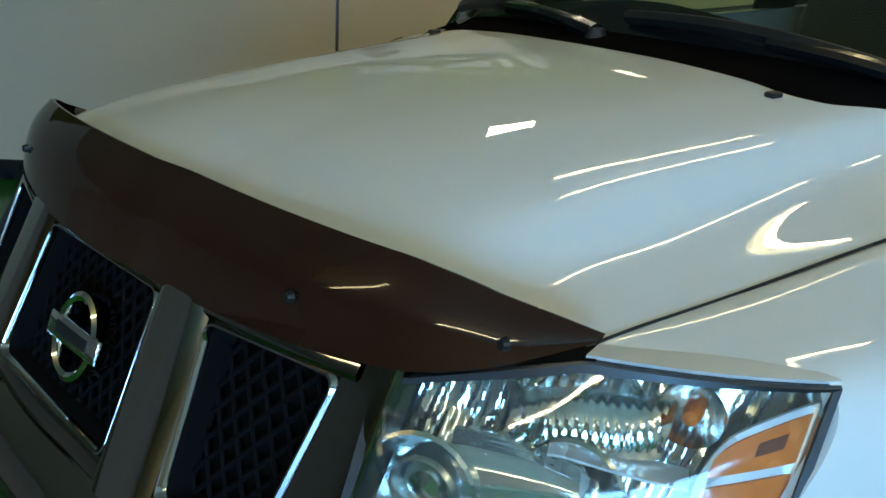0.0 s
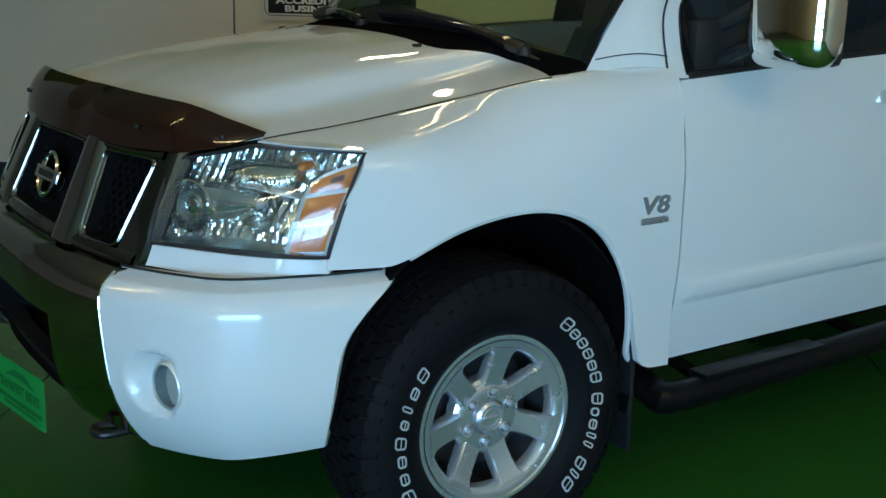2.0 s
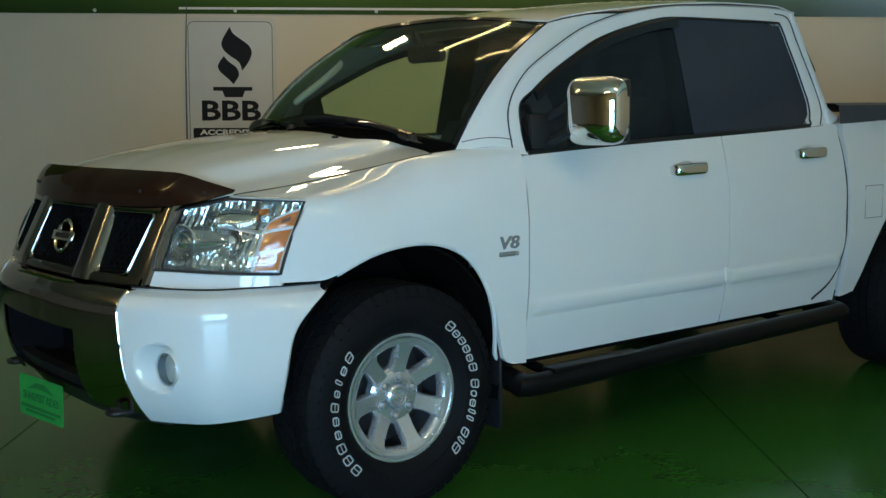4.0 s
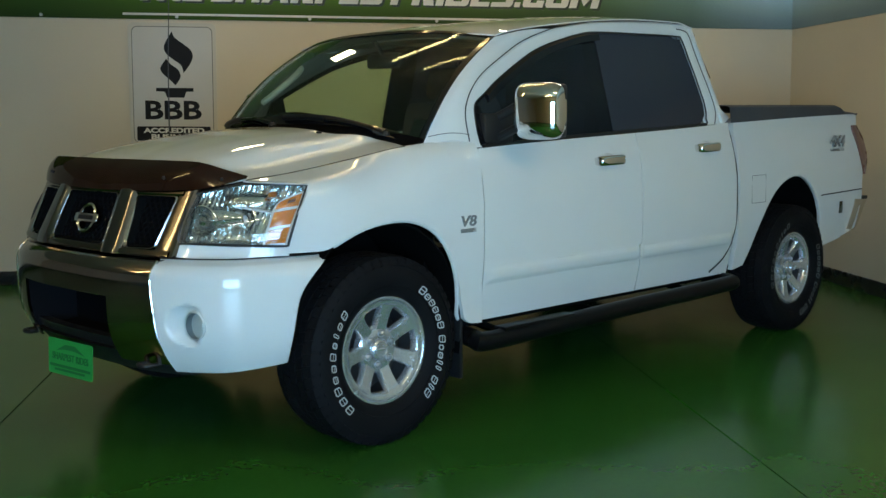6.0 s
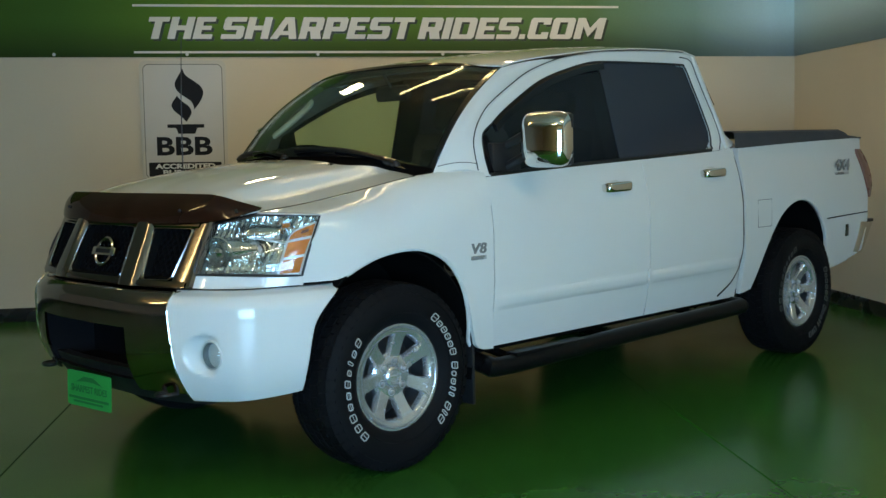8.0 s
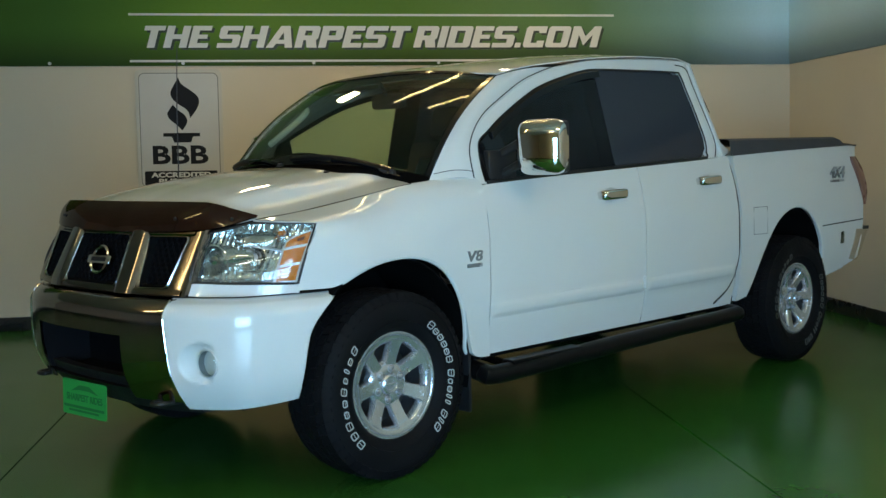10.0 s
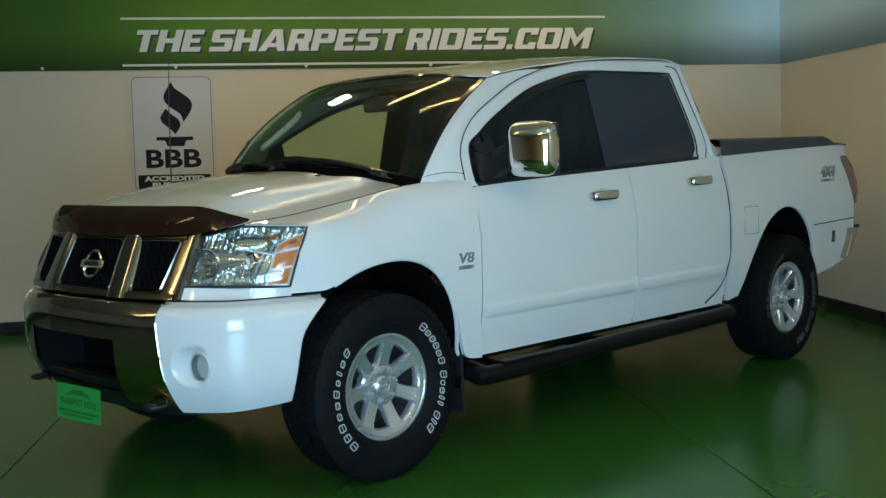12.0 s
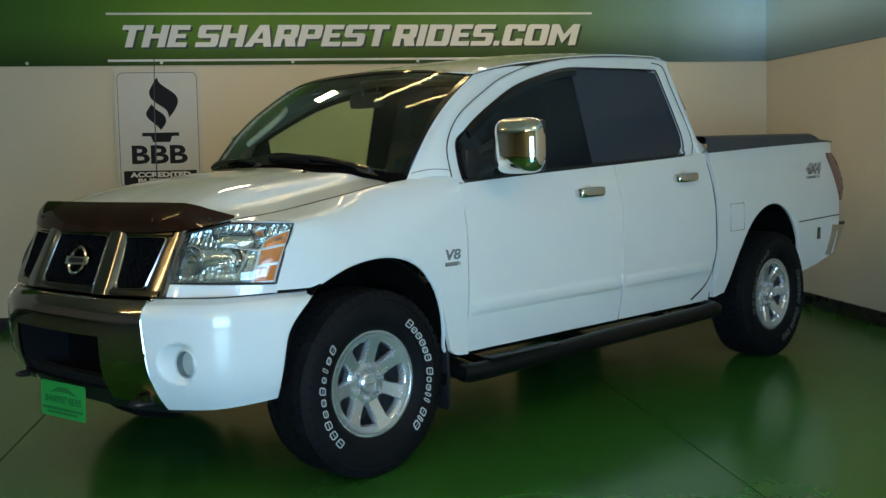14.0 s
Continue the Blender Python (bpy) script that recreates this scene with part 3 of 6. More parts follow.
def badge(s, x, z, body, width, parent, y):
    m = Matrix.Translation((x, s * y, z)) @ Matrix.Rotation(radians(90), 4, "X")
    if s > 0:
        m = Matrix.Translation((x + width, s * y, z)) @ Matrix.Rotation(radians(180), 4, "Z") @ Matrix.Rotation(radians(90), 4, "X")
    text("badge", body, 0.06, BADGE, m, parent, "chrome letters", shear=0.15, extrude=0.004, bold=0.0012, width=width, height=width * (0.5 if width < 0.2 else 0.38))
    box("badge_bar", (x - 0.003, s * y - 0.005, z - 0.028), (x + width * 0.95, s * y + 0.005, z - 0.010), BADGE, parent, "chrome bar under the letters", bevel=0.003)


def door_panel(name, s, x0, x1, parent=truck):
    def f(x, v):
        z0, z1 = 0.458, along(BELT, x)
        z = z0 + (z1 - z0) * v
        y = side_y(x, z)
        # raised moulding along the lower door
        zc = 0.672
        inset = min(1.0, max(0.0, (x - x0) / 0.03)) * min(1.0, max(0.0, (x1 - x) / 0.03))
        y += 0.011 * inset * max(0.0, 1 - abs((z - zc) / 0.036) ** 3)
        if z < 0.55:
            y -= 0.10 * (0.55 - z) ** 1.3
        return (x, s * y, z)

    vs = sorted(set(span(0, 1, 20) + [(z - 0.458) / 0.86 for z in (0.63, 0.638, 0.648, 0.66, 0.672, 0.684, 0.696, 0.706, 0.714)]))
    return sheet(name, f, dense(x0, x1, 24, (x0 + 0.015, x0 + 0.03, x1 - 0.015, x1 - 0.03)), vs, (0, -s * 0.04, 0), PAINT, parent)


def handle(s, x, z, parent):
    y = side_y(x, z)
    bm = bmesh.new()
    pts = smooth_line([(x, s * (y + 0.006), z), (x + 0.02, s * (y + 0.038), z + 0.001), (x + 0.11, s * (y + 0.046), z + 0.003), (x + 0.20, s * (y + 0.036), z + 0.004), (x + 0.215, s * (y + 0.004), z + 0.004)], 16)
    rows = []
    for i, p in enumerate(pts):
        k = 1 - 0.30 * abs(2 * i / (len(pts) - 1) - 1) ** 3
        up, out = Vector((0, 0, 0.027 * k)), Vector((0, s * 0.013, 0))
        rows.append([p + up * math.copysign(abs(math.sin(a)) ** 0.7, math.sin(a)) + out * math.cos(a) for a in span(0, 2 * math.pi, 17)])
    grid(bm, rows)
    bm.faces.new([v for v in list(bm.verts)[:16]])
    bm.faces.new([v for v in list(bm.verts)[-17:-1]])
    ob = part("handle", bm, CHROME, parent, "chrome pull handle", 50)
    bm = bmesh.new()
    add_lathe(bm, [(0.0, 0.0), (0.055, 0.001), (0.058, 0.004)], 24)
    for v in bm.verts:
        v.co = Vector((x + 0.10 + v.co.x * 1.1, s * (y + 0.001) + v.co.y * s, z - 0.005 + v.co.z * 0.75))
    part("handle_cup", bm, PAINT, parent)
    return ob


def green_y(z):
    """Half width of the glazed upper cab."""
    return 0.925 - 0.27 * (z - 1.28)


WIN = [(0.655, 1.290), (0.648, 1.36), (0.663, 1.467), (0.75, 1.525), (0.846, 1.585), (1.00, 1.665), (1.146, 1.733), (1.27, 1.775), (1.396, 1.808), (1.55, 1.843), (1.704, 1.863), (2.10, 1.872), (2.469, 1.876), (2.523, 1.861), (2.555, 1.76), (2.588, 1.65), (2.610, 1.56), (2.627, 1.48), (2.612, 1.40), (2.53, 1.357), (1.758, 1.325), (1.20, 1.303), (0.72, 1.278)]
FRAME = [(0.585, 1.300), (0.590, 1.42), (0.631, 1.502), (0.70, 1.575), (0.778, 1.630), (0.93, 1.71), (1.072, 1.778), (1.22, 1.828), (1.393, 1.872), (1.58, 1.903), (1.775, 1.925), (2.15, 1.945), (2.499, 1.952), (2.641, 1.930), (2.675, 1.825), (2.71, 1.722), (2.745, 1.635), (2.775, 1.548), (2.800, 1.46), (2.80, 1.372), (1.758, 1.322), (1.20, 1.300), (0.66, 1.272)]


def cab_side(s):
    """The door frames and pillars round the side windows."""
    bm = bmesh.new()
    fine_o = smooth_line([(x, z, 0) for x, z in FRAME + FRAME[:1]], 140)[:-1]
    fine_i = smooth_line([(x, z, 0) for x, z in WIN + WIN[:1]], 140)[:-1]
    rows = []
    for o, i in zip(fine_o, fine_i):
        ring = []
        for k, d in ((0.0, -0.010), (0.12, 0.0), (0.9, 0.0), (1.0, -0.006), (1.0, -0.03), (0.0, -0.03)):
            x, z = o.x + (i.x - o.x) * k, o.y + (i.y - o.y) * k
            ring.append(Vector((x, s * (green_y(z) + d), z)))
        rows.append(ring + ring[:1])
    grid(bm, rows + rows[:1])
    bmesh.ops.remove_doubles(bm, verts=bm.verts, dist=1e-5)
    ob = part("door_frame", bm, PAINT, truck, "white window surround and pillars")
    bm = bmesh.new()
    rows = []
    for o, i in zip(fine_o, fine_i):
        ring = []
        for k, d in ((-0.02, -0.034), (0.5, -0.046), (1.03, -0.034), (1.03, -0.031), (-0.02, -0.031)):
            x, z = o.x + (i.x - o.x) * k, o.y + (i.y - o.y) * k
            ring.append(Vector((x, s * (green_y(z) + d), z)))
        rows.append(ring + ring[:1])
    grid(bm, rows + rows[:1])
    bmesh.ops.remove_doubles(bm, verts=bm.verts, dist=1e-5)
    part("frame_trim", bm, TRIM_GREY, ob, "grey inner trim round the windows")
    return ob


def pane(name, s, x0, x1, material, parent, off=-0.014, label=""):
    """Side glass between x0 and x1, following the window outline."""
    tops = sorted({round(x, 3): z for x, z in [(0.645, 1.30)] + WIN[2:14]}.items())
    back = [(1.35, 2.535), (1.40, 2.612), (1.48, 2.627), (1.56, 2.610), (1.65, 2.588), (1.76, 2.555), (1.861, 2.523), (1.876, 2.47)]
    low = [(0.645, 1.276), (1.20, 1.303), (1.758, 1.325), (2.63, 1.362)]

    def f(x, v):
        zt, zb = along(tops, x), along(low, x)
        z = zb + (zt - zb) * v
        xx = x
        if x > 2.40:
            xx = 2.40 + (along(back, z) - 2.40) * (x - 2.40) / (x1 - 2.40)
        return (xx, s * (green_y(z) + off), z)

    return sheet(name, f, dense(x0, x1, 26), span(0, 1, 10), (0, -s * 0.004, 0), material, parent, label)


for s in (-1, 1):
    f = fender(s)
    badge(s, 0.462, 0.918, "V8", 0.100, f, 0.985)
    d = door_panel("front_door", s, 0.618, 1.858)
    handle(s, 1.465, 1.183, d)
    # near pane takes the darkened tint, far pane the brightened one
    pane("window_glass", s, 0.645, 1.695, SHADED_SIDE_GLASS if s < 0 else LIT_SIDE_GLASS, d, label="tinted front window").visible_shadow = False
    # black sail and mirror bracket corner of the window
    bm = bmesh.new()
    add_prism(bm, [(0.650, 1.285), (0.645, 1.36), (0.662, 1.462), (0.80, 1.552), (0.845, 1.44), (0.86, 1.292)], 0.012, lambda x, y, z: Vector((x, s * (green_y(y) - 0.010 + z), y)))
    part("mirror_sail", bm, GLOSS_BLACK, d, "black plastic corner behind the mirror")
    r = door_panel("rear_door", s, 1.864, 2.80)
    handle(s, 2.408, 1.228, r)
    pane("window_glass", s, 1.705, 2.63, DARK_GLASS, r, label="dark privacy glass").visible_shadow = False
    box("pillar_cover", (1.60, -0.005, 1.315), (1.80, 0.005, 1.868), MESH_BLACK, r, "black pillar between the windows", m=Matrix.Translation((0, s * 0.806, 1.595)) @ Matrix.Rotation(s * 0.264, 4, "X") @ Matrix.Translation((0, 0, -1.595)))
    # window sill seal
    tube("belt_seal", [(x, s * (along([(0.64, 0.932), (2.6, 0.912)], x)), along(BELT, x) + 0.008) for x in span(0.66, 2.58, 14)], 0.010, SEAL, d, n=6)
    # rain guard above the front and rear windows
    guard = [(x, z) for x, z in WIN[3:11]]
    bm = bmesh.new()
    pts = smooth_line([(x, s * (green_y(z) + 0.002), z) for x, z in guard], 30)
    grid(bm, [[p, p + Vector((0.004, s * 0.016, -0.010)), p + Vector((0.012, s * 0.020, -0.042))] for p in pts], [[p + Vector((0, -s * 0.003, 0)), p + Vector((0.004, s * 0.013, -0.010)), p + Vector((0.012, s * 0.017, -0.042))] for p in pts])
    part("rain_guard", bm, GLOSS_BLACK, d, "smoked rain deflector")
    cab_side(s)
    seal = smooth_line([(x, s * (green_y(z) - 0.004), z) for x, z in WIN + WIN[:1]], 120)
    tube("window_seal", seal, 0.005, SEAL, truck, "black rubber window seal", n=6)
    back_seam = [Vector(o).lerp(Vector(i), 0.42) for o, i in zip(FRAME[12:20], WIN[12:20])]
    tube("door_gap", smooth_line([(p.x, s * (green_y(p.y) + 0.0005), p.y) for p in back_seam], 30), 0.0035, GAP, truck, n=6)
    box("moulding_cap", (1.832, side_y(1.84, 0.69) + 0.004, 0.655), (1.856, side_y(1.84, 0.69) + 0.019, 0.725), PAINT, d, bevel=0.006, m=Matrix.Diagonal((1, s, 1, 1)))
    # sill under the doors
    box("rocker", (0.56, 0.80, 0.43), (2.80, 0.905, 0.50), UNDER, truck, bevel=0.01, m=Matrix.Diagonal((1, s, 1, 1)))

# seams: thin dark lines set into the gaps
for s in (-1, 1):
    for x, g in ((0.615, 0.004), (1.861, 0.0012)):
        sheet("door_gap", lambda u, v, x=x, g=g: (x + u * g, s * (side_y(x, 0.46 + v) - 0.004), 0.46 + v), (-1, 1), span(0, 0.80, 14), (0, -s * 0.02, 0), GAP, truck)
    line = [(2.812, 1.372), (2.832, 1.25), (2.842, 1.10), (2.845, 0.95), (2.835, 0.78), (2.80, 0.66), (2.73, 0.56), (2.60, 0.485)]
    pts = smooth_line([(x, s * (side_y(x, z) - along([(0.60, 0.001), (0.95, 0.012)], z)), z) for x, z in line], 30)
    tube("door_gap", pts, 0.0060, GAP, truck, n=6)
    # rear edge of the doors below the cab corner
    sheet("cab_corner", lambda u, v: (2.70 + u * (along([(0.46, -0.06), (0.56, 0.03), (0.66, 0.10), (0.78, 0.128), (1.38, 0.115)], 0.46 + v * 0.91)), s * (side_y(2.8, 0.46 + v * 0.91) - 0.002), 0.46 + v * 0.91), (0, 0.5, 1), span(0, 1, 24), (0, -s * 0.03, 0), PAINT, truck)

# roof


def roof_pt(x, t):
    """t from -1 to 1 across the roof."""
    ze = along([(0.86, 1.800), (1.00, 1.835), (1.20, 1.868), (1.393, 1.893), (1.60, 1.918), (1.775, 1.934), (2.15, 1.957), (2.50, 1.962), (2.65, 1.935)], x)
    ye = green_y(ze) + 0.004
    rise = along([(0.86, 0.055), (1.4, 0.05), (2.3, 0.040), (2.65, 0.03)], x)
    z = ze + rise * (1 - abs(t) ** 2.6)
    return Vector((x, ye * t, z))


def roof_f(u, t):
    x0 = 0.90 - 0.115 * (1 - abs(t) ** 2.0)
    return roof_pt(x0 + (2.655 - x0) * u, t)


sheet("roof", roof_f, span(0, 1, 40), [math.copysign(abs(t) ** 0.8, t) for t in span(-1, 1, 41)], (0, 0, -0.006), PAINT, truck)
# gutter line where the roof meets the doors
for s in (-1, 1):
    tube("roof_seam", smooth_line([(x, s * (green_y(z) - 0.002), z + 0.002) for x, z in FRAME[0:17]], 70), 0.0028, GAP, truck, n=6)

# windscreen
def ws(u, v):
    """u from -1 to 1 across, v from the cowl up."""
    base = Vector((0.355 - 0.165 * (1 - abs(u) ** 2.6), 0.845 * u, 1.288 + 0.070 * (1 - abs(u) ** 3.0)))
    head = Vector((0.905 - 0.115 * (1 - abs(u) ** 2.0), 0.772 * u, 1.800 + 0.055 * (1 - abs(u) ** 2.6)))
    p = base.lerp(head, v)
    bulge = 0.05 * math.sin(math.pi * v)
    return p + Vector((-0.62, 0, 0.78)) * bulge


us = span(-1, 1, 41)
w = sheet("windscreen", lambda u, v: ws(u * 0.965, 0.01 + 0.985 * v), us, span(0, 1, 24), (0.004, 0, -0.003), WIND, truck, "green-tinted windscreen")
w.visible_shadow = False
# black band round the windscreen
bm = bmesh.new()
outer = [ws(u, 0) for u in us] + [ws(1, v) for v in span(0.04, 1, 24)] + [ws(u, 1) for u in us[::-1][1:]] + [ws(-1, v) for v in span(0.96, 0.04, 23)]
mid = ws(0, 0.5)
rows = []
for p in outer:
    q = p + (mid - p).normalized() * (0.11 if p.z < 1.37 else 0.032)
    rows.append([p, p + Vector((-0.004, 0, 0.005)), q + Vector((-0.004, 0, 0.005)), q, p])
grid(bm, rows + rows[:1])
part("windscreen_seal", bm, GLOSS_BLACK, truck, "black band round the windscreen")
sheet("screen_header", lambda u, v: (ws(u * 0.97, 0.985) + Vector((0.012, 0, -0.006))).lerp(roof_pt(1.0, u * 0.93) + Vector((0, 0, -0.055)), v), span(-1, 1, 31), span(0, 1, 4), (0.003, 0, -0.004), TRIM_GREY, truck, "grey trim over the windscreen")
# white A pillars between screen and door frame
for s in (-1, 1):
    def pillar(u, v):
        a = ws(s, v)
        z = 1.300 + (1.862 - 1.300) * v
        x = along([(1.300, 0.600), (1.42, 0.595), (1.502, 0.634), (1.63, 0.782), (1.71, 0.932), (1.778, 1.074), (1.828, 1.222), (1.872, 1.393)], z)
        b = Vector((x, s * (green_y(z) - 0.004), z))
        p = a.lerp(b, u)
        p += Vector((-0.10, s * 0.35, 0.30)).normalized() * 0.022 * math.sin(math.pi * u)
        return p
    sheet("windscreen_pillar", pillar, span(0, 1, 12), span(0, 1, 24), (0.02, -s * 0.015, -0.01), PAINT, truck)
    tube("pillar_seam", [pillar(u, 0.055) + Vector((-0.001, s * 0.001, 0.001)) for u in span(0.05, 1, 16)], 0.0016, GAP, truck, n=5)
    # scuttle between bonnet, pillar and door
    def scuttle(u, v):
        a = Vector((0.235 + 0.375 * u, s * along(SEAM_Y, 0.235 + 0.375 * u), along(SEAM_Z, 0.235 + 0.375 * u)))
        b = ws(s, 0).lerp(Vector((0.60, s * (green_y(1.31) - 0.01), 1.315)), u)
        return a.lerp(b, v)
    sheet("scuttle_panel", scuttle, span(0, 1, 10), span(0, 1, 4), (0, -s * 0.005, -0.02), PAINT, truck)

# bonnet
def hood_edge(y):
    return -0.775 + 0.260 * (abs(y) / 0.722) ** 2.4


def hood_rear(y):
    return along([(0.0, 0.085), (0.45, 0.09), (0.53, 0.11), (0.58, 0.165), (0.63, 0.235), (0.69, 0.268), (0.76, 0.262), (0.85, 0.24)], abs(y))


def hood_f(u, t):
    # t across from -1 to 1, u from nose to screen
    x0, xr = hood_edge(0.722 * t), hood_rear(0.85 * t)
    x = x0 + (xr - x0) * u
    ys = along(SEAM_Y, max(x, -0.512))
    y = (0.722 + (ys - 0.722) * u) * t
    zc = along([(-0.78, 1.130), (-0.75, 1.165), (-0.71, 1.203), (-0.66, 1.238), (-0.60, 1.264), (-0.52, 1.289), (-0.42, 1.312), (-0.25, 1.340), (-0.05, 1.360), (0.09, 1.371), (0.28, 1.392)], x)
    zs = along([(-0.78, 1.10), (-0.60, 1.145)] + SEAM_Z, x)
    # flat crown, a crisp shoulder, a narrow ledge beside the wing
    k = max(0.0, min(1.0, u))
    ta, tb = 0.730 - 0.060 * k, 0.882 - 0.085 * k
    drop = along([(0, 0), (0.22, 0.020), (0.45, 0.105), (ta - 0.08, 0.25), (ta - 0.015, 0.335), (ta + 0.02, 0.41), (tb - 0.025, 0.76), (tb + 0.012, 0.835), (1.0, 1.0)], abs(t))
    z = zs + (zc - zs) * (1 - drop)
    return Vector((x, y, z))


ts = [math.copysign(abs(t) ** 0.8, t) for t in span(-1, 1, 131)]
hood = sheet("hood", hood_f, span(0, 1, 44), ts, (0, 0, -0.025), PAINT, truck)
for s in (-1, 1):
    tube("hood_gap", [hood_f(u, s) + Vector((0, s * 0.002, 0.0005)) for u in span(0, 1, 30)], 0.0020, GAP, truck, n=6)
    # washer nozzles
    p = hood_f(0.97, s * 0.56)
    box("washer_nozzle", (p.x - 0.012, p.y - 0.010, p.z - 0.002), (p.x + 0.012, p.y + 0.010, p.z + 0.008), BLACK, hood, bevel=0.004)

# smoked hood deflector
def shield(t, v):
    k = abs(t)
    y = 0.742 * t
    xb = along([(0, -0.806), (0.27, -0.792), (0.54, -0.760), (0.81, -0.692), (0.92, -0.625), (1.0, -0.530)], k)
    zb = along([(0, 1.113), (0.54, 1.120), (0.81, 1.128), (0.92, 1.145), (1.0, 1.174)], k)
    xt = along([(0, -0.712), (0.27, -0.702), (0.54, -0.682), (0.78, -0.645), (0.87, -0.608), (0.93, -0.566), (1.0, -0.522)], k)
    zt = along([(0, 1.241), (0.54, 1.242), (0.76, 1.240), (0.84, 1.230), (0.92, 1.206), (1.0, 1.184)], k)
    bow = 0.020 * (1 - k**6) * math.sin(math.pi * v)
    return Vector((xb + (xt - xb) * v - bow * 0.8, y, zb + (zt - zb) * v + bow * 0.6))


defl = sheet("hood_deflector", shield, [math.copysign(abs(t) ** 0.8, t) for t in span(-1, 1, 61)], span(0, 1, 10), (0.006, 0, -0.002), SMOKE, truck, "smoked brown acrylic bug deflector")
for t in (-0.93, -0.62, 0.62, 0.93):
    p = shield(t, 0.35)
    bm = bmesh.new()
    add_lathe(bm, [(0.0, -0.006), (0.006, -0.006), (0.008, 0.002)], 10)
    for v in bm.verts:
        v.co = Vector((v.co.y, v.co.x, v.co.z)) + p + Vector((-0.003, 0, 0))
    part("screw", bm, BLACK, defl)

# cowl and wipers
def cowl(u, v):
    t = 2 * u - 1
    front = Vector((hood_rear(0.85 * t) + 0.004, 0.85 * t, hood_f(1, t).z - 0.012))
    rear = ws(t, 0.05) + Vector((0, 0, -0.004))
    return front.lerp(rear, v) + Vector((0, 0, 0.004 * math.sin(math.pi * v)))


sheet("cowl", cowl, span(0, 1, 41), span(0, 1, 6), (0, 0, -0.02), COWL_BLACK, truck, "black plastic cowl at the windscreen base")


def wiper(y0, y1):
    t0, t1 = y0 / 0.85, y1 / 0.85
    piv = ws(t0, 0.02) + Vector((-0.035, 0, 0.012))
    tip = ws(t1, 0.08) + Vector((-0.012, 0, 0.010))
    midp = ws((t0 * 0.45 + t1 * 0.55), 0.055) + Vector((-0.02, 0, 0.016))
    arm = tube("wiper_arm", smooth_line([piv, piv.lerp(midp, 0.5) + Vector((-0.01, 0, 0.012)), midp], 14), [0.019] * 4 + [0.014] * 10, GLOSS_BLACK, truck, "black wiper arm and blade", 8)
    a, b = ws(t0 * 0.86 + t1 * 0.14, 0.035), ws(t1 * 1.06 - t0 * 0.06, 0.075)
    tube("wiper_blade", [a.lerp(b, k) + Vector((-0.008, 0, 0.010 + 0.012 * math.sin(math.pi * k))) + (ws(2 * (k - 0.5) * 0 + t0 + (t1 - t0) * k, 0.085) - ws(t0, 0.085).lerp(ws(t1, 0.085), k)) for k in span(0, 1, 16)], 0.015, SEAL, arm, n=6)
    bm = bmesh.new()
    add_lathe(bm, [(0.0, -0.012), (0.016, -0.010), (0.022, 0.012)], 12)
    for v in bm.verts:
        v.co = Vector((v.co.x, v.co.z, -v.co.y)) + piv
    part("wiper_pivot", bm, BLACK, arm)


wiper(-0.70, -0.02)
wiper(0.05, 0.68)

# bumper: chrome middle, painted ends
BUMP = [(0.0, -0.99), (0.2, -0.984), (0.4, -0.957), (0.54, -0.915), (0.64, -0.872), (0.76, -0.800), (0.862, -0.712), (0.925, -0.575), (0.965, -0.435), (0.985, -0.285)]


BUMP_LINE = smooth_line([(y, x, 0) for y, x in BUMP], 101)


def bump_xy(q):
    """A place along the bumper's plan, q from 0 in the middle to 1 at the arch."""
    k = min(99.999, max(0.0, q * 100))
    return BUMP_LINE[int(k)].lerp(BUMP_LINE[int(k) + 1], k - int(k))


def bump_pt(q, z, s):
    p = bump_xy(abs(q))
    # the face bows out at mid height and rolls in at top and bottom
    k = (z - 0.70) / 0.24
    inn = 0.018 * abs(k) ** 2.2 + (0.03 * max(0.0, (0.60 - z) / 0.15) ** 2)
    inn += 0.055 * max(0.0, (z - 0.78) / 0.078) ** 2.2
    nrm = Vector((-0.75 * (1 - abs(q)) - 0.1, s * (abs(q) ** 2) * 0.7, 0)).normalized()
    return Vector((p.y, s * p.x, z)) - nrm * inn


QSEAM = 0.385


def seam_q(z):
    """The seam between chrome and paint leans outwards towards its foot."""
    return QSEAM + 0.045 * (0.868 - z) / 0.43


bm = bmesh.new()
zs = [0.700, 0.710, 0.735, 0.77, 0.79, 0.81, 0.825, 0.838, 0.847, 0.852, 0.856]


def slab(bm, qs, zs, thick=0.012):
    def pt(q, z):
        if abs(q) > 0.30:
            q += math.copysign((seam_q(z) - QSEAM) * (abs(q) - 0.30) / (QSEAM - 0.30), q)
        return bump_pt(q, z, 1 if q >= 0 else -1)
    pts = [[pt(q, z) for z in zs] for q in qs]
    pts = [[p + Vector((0.03 if z > 0.851 else 0.0, 0, 0)) for p, z in zip(row, zs)] for row in pts]
    grid(bm, pts, [[p + Vector((thick, 0, 0)) for p in row] for row in pts])


slab(bm, span(-QSEAM, QSEAM, 61), zs)
low = [0.430, 0.45, 0.47, 0.52, 0.58, 0.64, 0.68, 0.706]
slab(bm, span(-QSEAM, -0.200, 16), low)
slab(bm, span(0.205, QSEAM, 18), low)
bumper = part("front_bumper", bm, BUMPER_CHROME, truck, "dusty chrome front bumper with painted ends")
